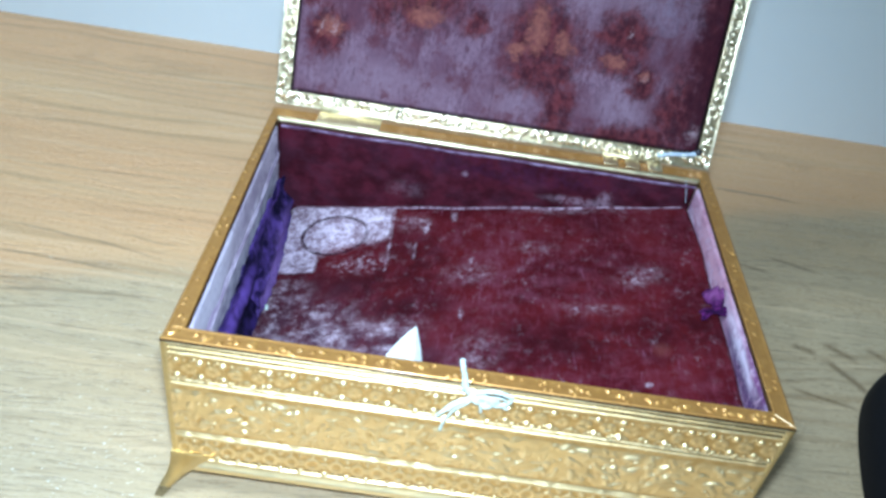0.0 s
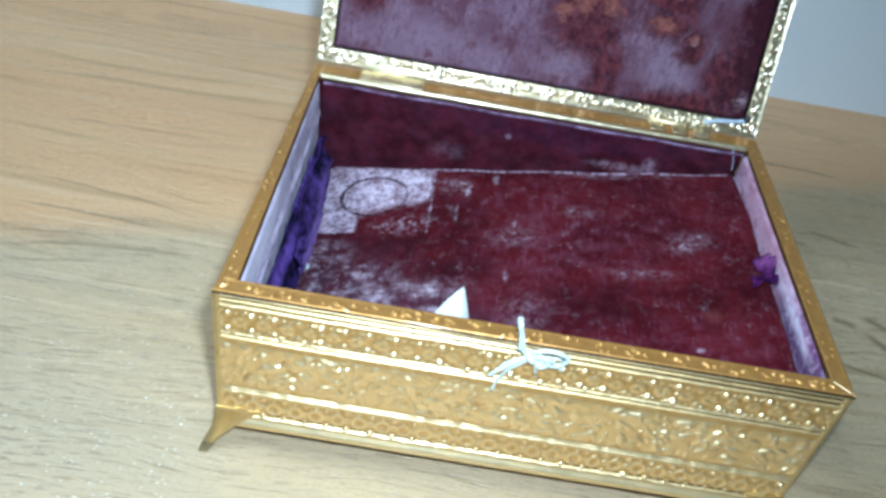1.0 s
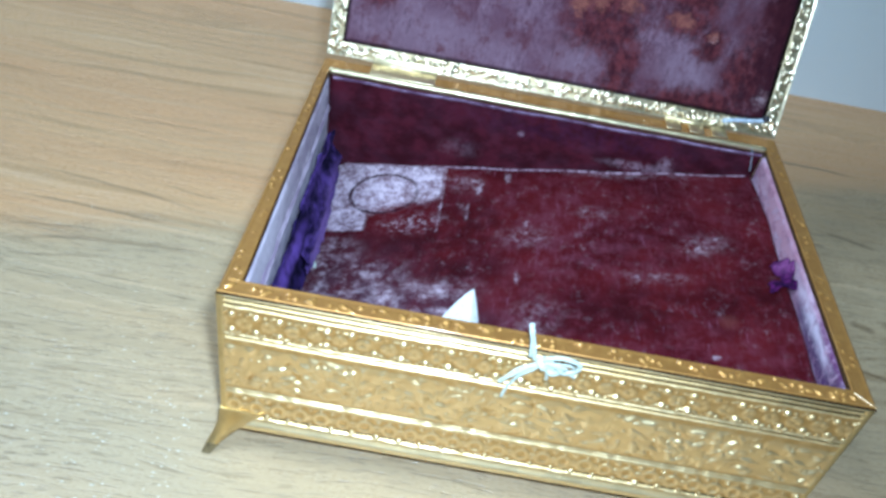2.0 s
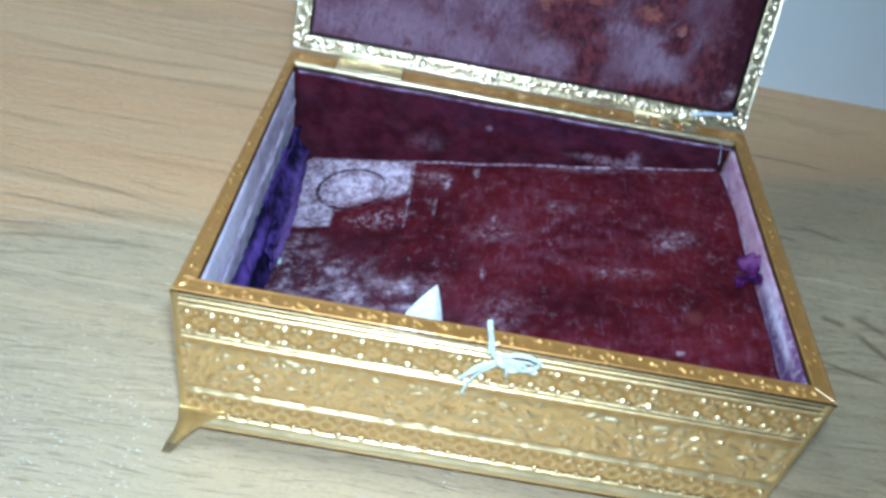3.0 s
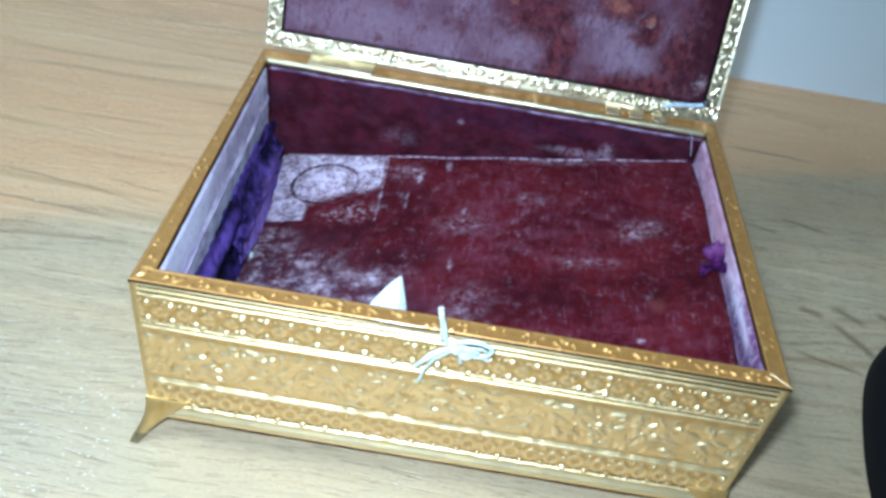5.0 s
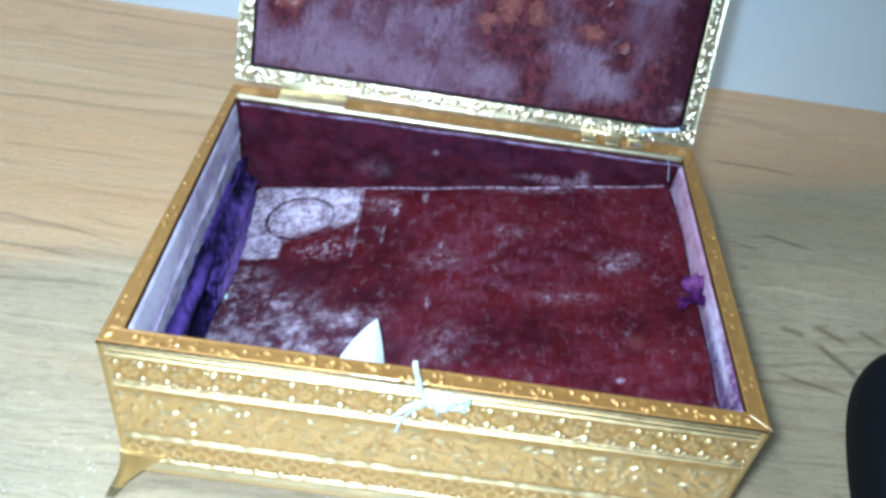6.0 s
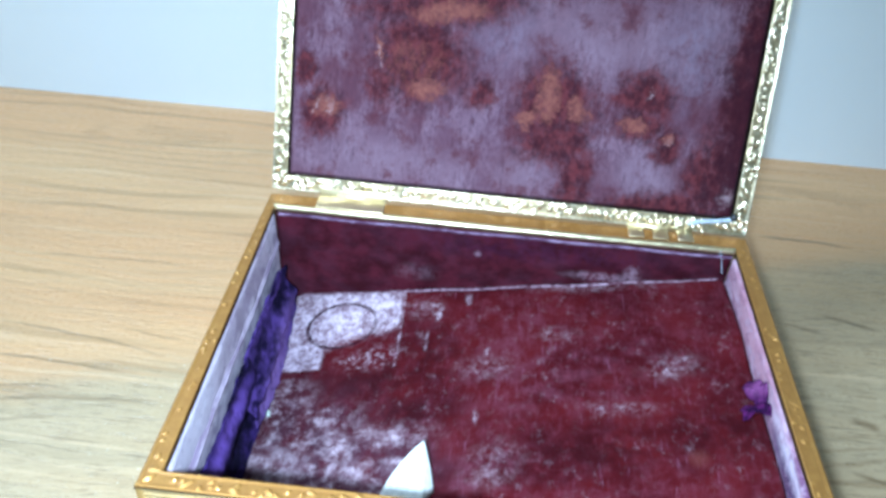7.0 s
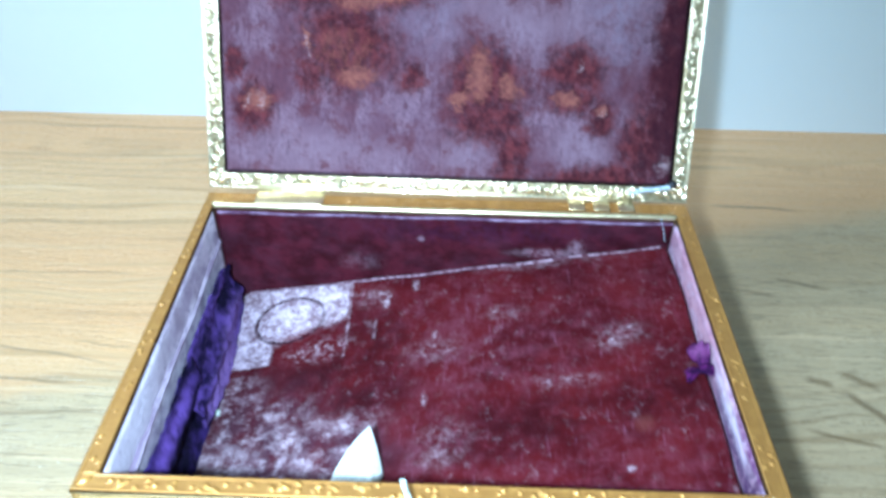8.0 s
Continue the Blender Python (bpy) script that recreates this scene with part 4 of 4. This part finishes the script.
# ---- hinges ----
def hinge(x0, x1, tabs, label):
    """A butt hinge: one leaf on the lid's border, tabs folded over the back of the rim."""
    h = empty("hinge")
    h.parent = casket
    tagged(h, label)
    up = part("leaf", block(x0, x1, 0.0002, 0.0014 + 0.0016 * (tabs == 1), 0.0010, 0.0017, 0.0002), BRASS, h)
    up.matrix_world = LID
    step = (x1 - x0) / (1.55 * (tabs - 1) + 1)
    for k in range(tabs):
        a = x0 + 1.55 * k * step
        part("tab", block(a, a + step, D - (0.0092 if tabs == 1 else 0.0076), D + 0.0010, H + 0.0002, H + 0.0010, 0.0003), BRASS, h)
    pin = bmesh.new()
    bmesh.ops.create_cone(pin, cap_ends=True, segments=12, radius1=0.0011, radius2=0.0011, depth=x1 - x0, matrix=pose((x0 + x1) / 2, D + 0.0012, H + 0.0006, 0, 90, 0))
    for f in pin.faces:
        f.smooth = len(f.verts) == 4
    part("barrel", pin, BRASS, h)
    return h


hinge(0.0230, 0.0540, 1, "pale brass butt hinge with a worn leaf")
hinge(0.1655, 0.1950, 3, "pale brass hinge with separate worn tabs")

# ---- the tilted velvet pad inside ----
PX0, PX1, PY0, PY1 = 0.0125, 0.2114, INY0 + 0.0006, INY1 - 0.0018


def top_of_pad(x, y):
    """The insert slopes up to the right, and lifts a little at its far corner."""
    u = np.clip((x - PX0) / (PX1 - PX0), 0, 1)
    far = smooth01((y - 0.112) / 0.040)
    return 0.0176 + 0.238 * x + 0.0143 * y + far * (0.0076 * (1 - u) ** 1.5 - 0.0034 * u ** 2)


def pad_place(u, v):
    x, y = PX0 + u * (PX1 - PX0), PY0 + v * (PY1 - PY0)
    x = x + (1 - u) * 0.0012 * np.sin(v * 9 + 1)
    edge = np.minimum(np.minimum(x - PX0, PX1 - x), np.minimum(y - PY0, PY1 - y))
    z = top_of_pad(x, y) - 0.0016 * (1 - smooth01(edge / 0.0018)) + 0.00035 * wobble(u * 3, v * 2, 51)
    rim = (u < 0.001) | (u > 0.999) | (v < 0.001) | (v > 0.999)
    return x, y, np.where(rim, 0.0128, z)


pad = tagged(empty("velvet_insert", pose(0, 0, 0.0126)), "sloping burgundy velvet insert with pale rubbed patches and a pressed oval", "velvet insert")
cover = sheet("velvet_cover", pad_place, 190, 140, INSERT)
cover.matrix_world = Matrix()
cover.parent = pad
cover.matrix_parent_inverse = pad.matrix_world.inverted()
fold = part("edge_fold", tube([(PX0 + 0.003 + k * (PX1 - PX0 - 0.006) / 12, PY1 - 0.0004, top_of_pad(PX0 + 0.003 + k * (PX1 - PX0 - 0.006) / 12, PY1) - 0.0009 + 0.0003 * math.sin(k * 2.1)) for k in range(13)], 0.0008, 6),
            FOLD, pad, "pale rubbed fold along the back edge")
fold.matrix_parent_inverse = pad.matrix_world.inverted()

# ---- loose scraps of cloth ----
def back_fold(u, v):
    """The lighter end of the strip, tucked in at the far corner."""
    y = 0.0660 + u * 0.0765
    low = 0.0185 + 0.0120 * (1 - u) ** 2
    top = 0.0580 - 0.0080 * smooth01((0.28 - u) / 0.28) - 0.004 * smooth01((u - 0.88) / 0.12) + 0.0008 * np.sin(u * 19)
    x = 0.0158 - 0.0050 * v + 0.0005 * wobble(u * 4, v * 2, 63, 12, 1, 4)
    x = x + 0.0020 * np.exp(-((v - 0.36 - 0.22 * u) / 0.14) ** 2) - 0.0022 * np.exp(-((v - 0.76) / 0.09) ** 2) * smooth01((u - 0.45) / 0.3)
    return np.clip(x - 0.0012 * v, INX0 + 0.0029, 0.0190), y, low + v * (top - low)


def front_fold(u, v):
    """The darker end, creased along its length."""
    y = 0.0095 + u * 0.0700
    z = 0.0165 + v * (0.0400 + 0.0014 * np.sin(u * 8 + 1))
    x = 0.0142 - 0.0040 * v + 0.0005 * wobble(u * 4, v * 2, 64, 12, 1, 4)
    x = x + 0.0019 * np.exp(-((v - 0.78 + 0.06 * u) / 0.11) ** 2) - 0.0024 * np.exp(-((v - 0.46 + 0.1 * u) / 0.15) ** 2)
    return np.clip(x, INX0 + 0.0023, 0.0172), y, z


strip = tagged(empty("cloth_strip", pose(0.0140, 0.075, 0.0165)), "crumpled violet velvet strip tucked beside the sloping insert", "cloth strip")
for shape, name, material, label in ((back_fold, "back_fold", VIOLET, "bright violet folded end, sheen and crease shade painted in"), (front_fold, "front_fold", INDIGO, "dark indigo creased end, sheen and crease shade painted in")):
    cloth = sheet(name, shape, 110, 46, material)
    cloth.parent = strip
    cloth.matrix_parent_inverse = strip.matrix_world.inverted()
    tagged(cloth, label)
    thick = cloth.modifiers.new("thickness", "SOLIDIFY")
    thick.thickness, thick.offset = 0.0008, 0.0


def plum_lump(u, v):
    a, r = u * 2 * np.pi, 0.12 + v * 0.88
    x = 0.2100 + 0.0043 * r * np.cos(a) * (1 + 0.3 * np.sin(3 * a))
    y = 0.0762 + 0.0064 * r * np.sin(a) * (1 + 0.25 * np.cos(2 * a + 1))
    x = np.minimum(x, INX1 - 0.0014)
    z = top_of_pad(x, y) + 0.0010 + 0.0048 * (1 - r ** 1.8) * (1 + 0.35 * np.sin(3 * a + 5 * r)) + 0.0006 * np.sin(7 * a) * r
    return x, y, z


def plum_flap(u, v):
    """A thin turned edge of the same cloth."""
    x = 0.2022 + u * 0.0098
    y = 0.0664 + 0.0024 * np.sin(u * 2.6) + (v - 0.5) * (0.0046 + 0.0016 * np.sin(u * 9))
    z = top_of_pad(x, y) + 0.0009 + 0.0018 * np.sin(np.pi * v) * (0.6 + 0.4 * np.sin(u * 7 + 1)) + 0.0010 * u
    return x, y, z


scrap = tagged(empty("cloth_scrap", pose(0.2090, 0.0750, 0.0680)), "small crumpled plum velvet scrap on the insert's high edge", "cloth scrap")
for shape, name, material, label in ((plum_lump, "lump", MAGENTA, "pinkish plum crumpled top"), (plum_flap, "flap", PLUM, "dark plum turned edge")):
    cloth = sheet(name, shape, 60, 14, material)
    cloth.parent = scrap
    cloth.matrix_parent_inverse = scrap.matrix_world.inverted()
    tagged(cloth, label)
    thick = cloth.modifiers.new("thickness", "SOLIDIFY")
    thick.thickness, thick.offset = 0.0006, 0.0


lint = tagged(part("lint", tube([(0.0158 + 0.0011 * math.sin(k * 2.4), 0.0800 + 0.0016 * math.cos(k * 1.7), 0.0232 + 0.0004 * (k % 3)) for k in range(9)], 0.00035, 5), THREAD, None), "tiny tuft of pale lint at the insert's edge", "lint")

# ---- paper corner standing up behind the front wall ----
def paper():
    """Two faces that meet in a sharp fold; the broad one bellies outwards."""
    bm = bmesh.new()
    tip, left, fold, right = [Vector(p) for p in ((0.0853, 0.0488, 0.0556), (0.0690, 0.0320, 0.0352), (0.0872, 0.0310, 0.0392), (0.0908, 0.0385, 0.0403))]

    def face(a, b, belly):
        n, rows = 8, []
        for i in range(n + 1):
            t = i / n
            rows.append([bm.verts.new(tip.lerp(a.lerp(b, j / n), t) + belly * (4 * t * (1 - t) * (1 - j / n))) for j in range(n + 1)] if i else [bm.verts.new(tip)])
        for j in range(n):
            bm.faces.new((rows[0][0], rows[1][j], rows[1][j + 1])).smooth = True
        for p, q in zip(rows[1:], rows[2:]):
            for j in range(n):
                bm.faces.new((p[j], q[j], q[j + 1], p[j + 1])).smooth = True
    face(left, fold, Vector((-0.0013, 0.0006, 0.0016)))
    face(right, fold, Vector((0.0003, 0.0002, 0.0004)))
    bmesh.ops.remove_doubles(bm, verts=bm.verts[:], dist=0.00001)
    bmesh.ops.recalc_face_normals(bm, faces=bm.faces[:])
    bmesh.ops.solidify(bm, geom=bm.faces[:], thickness=0.0003)
    return part("paper_slip", bm, PAPER, None)


tagged(paper(), "folded corner of white paper standing on the velvet insert", "paper slip")

# ---- thread knotted on the front ----
knot = tagged(empty("knotted_thread", pose(0.107, 0, 0.079)), "pale thread tied in a loose bow on the casket", "thread")


def strand(name, points, r):
    ob = part(name, tube(points, 0.86 * r), THREAD, knot)
    ob.matrix_world = Matrix()


strand("end", [(0.1080, -0.0030, 0.0768), (0.1052, -0.0034, 0.0790), (0.1038, -0.0030, 0.0840), (0.1022, -0.0020, 0.0890), (0.1016, -0.0012, 0.0915)], 0.00111)
strand("loop", [(0.1078, -0.0036, 0.0772), (0.1098, -0.0050, 0.0812), (0.1150, -0.0052, 0.0824), (0.1204, -0.0042, 0.0792), (0.1184, -0.0038, 0.0752), (0.1125, -0.0040, 0.0746), (0.1080, -0.0036, 0.0768)], 0.0009)
strand("loop", [(0.1080, -0.0030, 0.0770), (0.1095, -0.0050, 0.0785), (0.1130, -0.0058, 0.0790), (0.1160, -0.0050, 0.0772), (0.1130, -0.0046, 0.0762), (0.1085, -0.0036, 0.0766)], 0.00078)
strand("tail", [(0.1082, -0.0036, 0.0770), (0.1050, -0.0042, 0.0756), (0.1010, -0.0034, 0.0715), (0.0980, -0.0030, 0.0660), (0.0965, -0.0026, 0.0635)], 0.00091)
strand("tail", [(0.1082, -0.0036, 0.0766), (0.1055, -0.0045, 0.0740), (0.1020, -0.0038, 0.0690), (0.0995, -0.0030, 0.0620), (0.0985, -0.0026, 0.0560)], 0.00065)
strand("tail", [(0.1090, -0.0036, 0.0766), (0.1105, -0.0042, 0.0735), (0.1112, -0.0034, 0.0695)], 0.00078)
strand("loop", [(0.1085, -0.0034, 0.0770), (0.1110, -0.0052, 0.0792), (0.1140, -0.0056, 0.0768), (0.1118, -0.0050, 0.0742), (0.1086, -0.0038, 0.0760)], 0.00104)
strand("knot", [(0.1068, -0.0036, 0.0782), (0.1078, -0.0050, 0.0772), (0.1092, -0.0048, 0.0762), (0.1096, -0.0034, 0.0772), (0.1082, -0.0030, 0.0782), (0.1074, -0.0046, 0.0780)], 0.00143)
strand("fray", [(0.1036, -0.0034, 0.0790), (0.1030, -0.0036, 0.0845), (0.1024, -0.0030, 0.0905)], 0.0006)
strand("fray", [(0.1076, -0.0040, 0.0776), (0.1118, -0.0060, 0.0802), (0.1168, -0.0056, 0.0800), (0.1190, -0.0046, 0.0775)], 0.0005)
strand("fray", [(0.1078, -0.0042, 0.0768), (0.1040, -0.0046, 0.0744), (0.0998, -0.0040, 0.0690), (0.0970, -0.0034, 0.0655)], 0.0005)
strand("tail", [(0.1096, -0.0036, 0.0764), (0.1140, -0.0048, 0.0752), (0.1178, -0.0036, 0.0738), (0.1200, -0.0030, 0.0722)], 0.0007)

# ---- ribbon stump, pin and stay thread at the lid's corner ----
stump = part("ribbon_stump", tube([(0.1925, 0.0042, 0.0016), (0.199, 0.0058, 0.0022), (0.207, 0.0068, 0.0018), (0.2135, 0.0082, 0.0014)], 0.0011), CORD, lid, "grey-blue end of a ribbon stay")
pin = bmesh.new()
bmesh.ops.create_uvsphere(pin, u_segments=12, v_segments=8, radius=0.0019, matrix=pose(0.2125, 0.0088, 0.0016))
part("pin", pin, STEEL, lid, "dark round pin")
stay = part("stay_thread", tube([(0.2062, 0.1526, 0.0799), (0.2063, 0.1513, 0.0797), (0.2066, 0.1506, 0.0788), (0.2076, 0.1500, 0.0755), (0.2092, 0.1494, 0.0690)], 0.00018), CORD, None)
tagged(stay, "thin pale thread hanging over the rim at the corner", "thread")


# ---- unidentified dark things on the table beside the casket, as plain rounded bodies ----
def dark_thing(name, m, length, width, height, label):
    def place(u, v):
        a = u * 2 * np.pi
        t = v * np.pi / 2
        c, s = np.cos(a), np.sin(a)
        x = width / 2 * np.sign(c) * np.abs(c) ** 0.8 * np.cos(t) ** 0.45
        y = length / 2 * np.sign(s) * np.abs(s) ** 0.8 * np.cos(t) ** 0.5
        z = 0.002 + (height - 0.002) * np.sin(t) ** 0.8
        return x, y, np.where(v < 0.001, 0.0, z)
    ob = sheet(name, place, 64, 20, BLACK)
    ob.matrix_world = m
    return tagged(ob, label, "case")


dark_thing("black_thing", pose(0.334, 0.045, 0, 0, 0, -14), 0.150, 0.075, 0.024, "smooth black rounded thing of unknown use lying on the oak table")
dark_thing("black_thing", pose(-0.2005, 0.122, 0, 0, 0, 12), 0.110, 0.070, 0.020, "small dark rounded thing of unknown use lying on the oak table")


# ---- pale flecks added in place of glints the gilding casts on the table ----
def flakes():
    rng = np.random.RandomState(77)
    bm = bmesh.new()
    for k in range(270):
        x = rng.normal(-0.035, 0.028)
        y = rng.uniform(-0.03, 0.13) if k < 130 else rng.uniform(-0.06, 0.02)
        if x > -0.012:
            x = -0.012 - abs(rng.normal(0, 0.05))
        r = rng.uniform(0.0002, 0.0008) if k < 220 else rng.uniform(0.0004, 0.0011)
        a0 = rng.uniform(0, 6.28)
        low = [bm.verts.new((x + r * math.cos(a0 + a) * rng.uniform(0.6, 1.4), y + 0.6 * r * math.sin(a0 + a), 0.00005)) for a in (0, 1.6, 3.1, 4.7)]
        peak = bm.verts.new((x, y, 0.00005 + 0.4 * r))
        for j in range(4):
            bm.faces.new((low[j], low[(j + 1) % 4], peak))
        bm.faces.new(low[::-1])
    return part("flakes", bm, GLINT, None)


tagged(flakes(), "tiny pale flecks standing in for glints of light on the table", "flakes", kind="stuff")
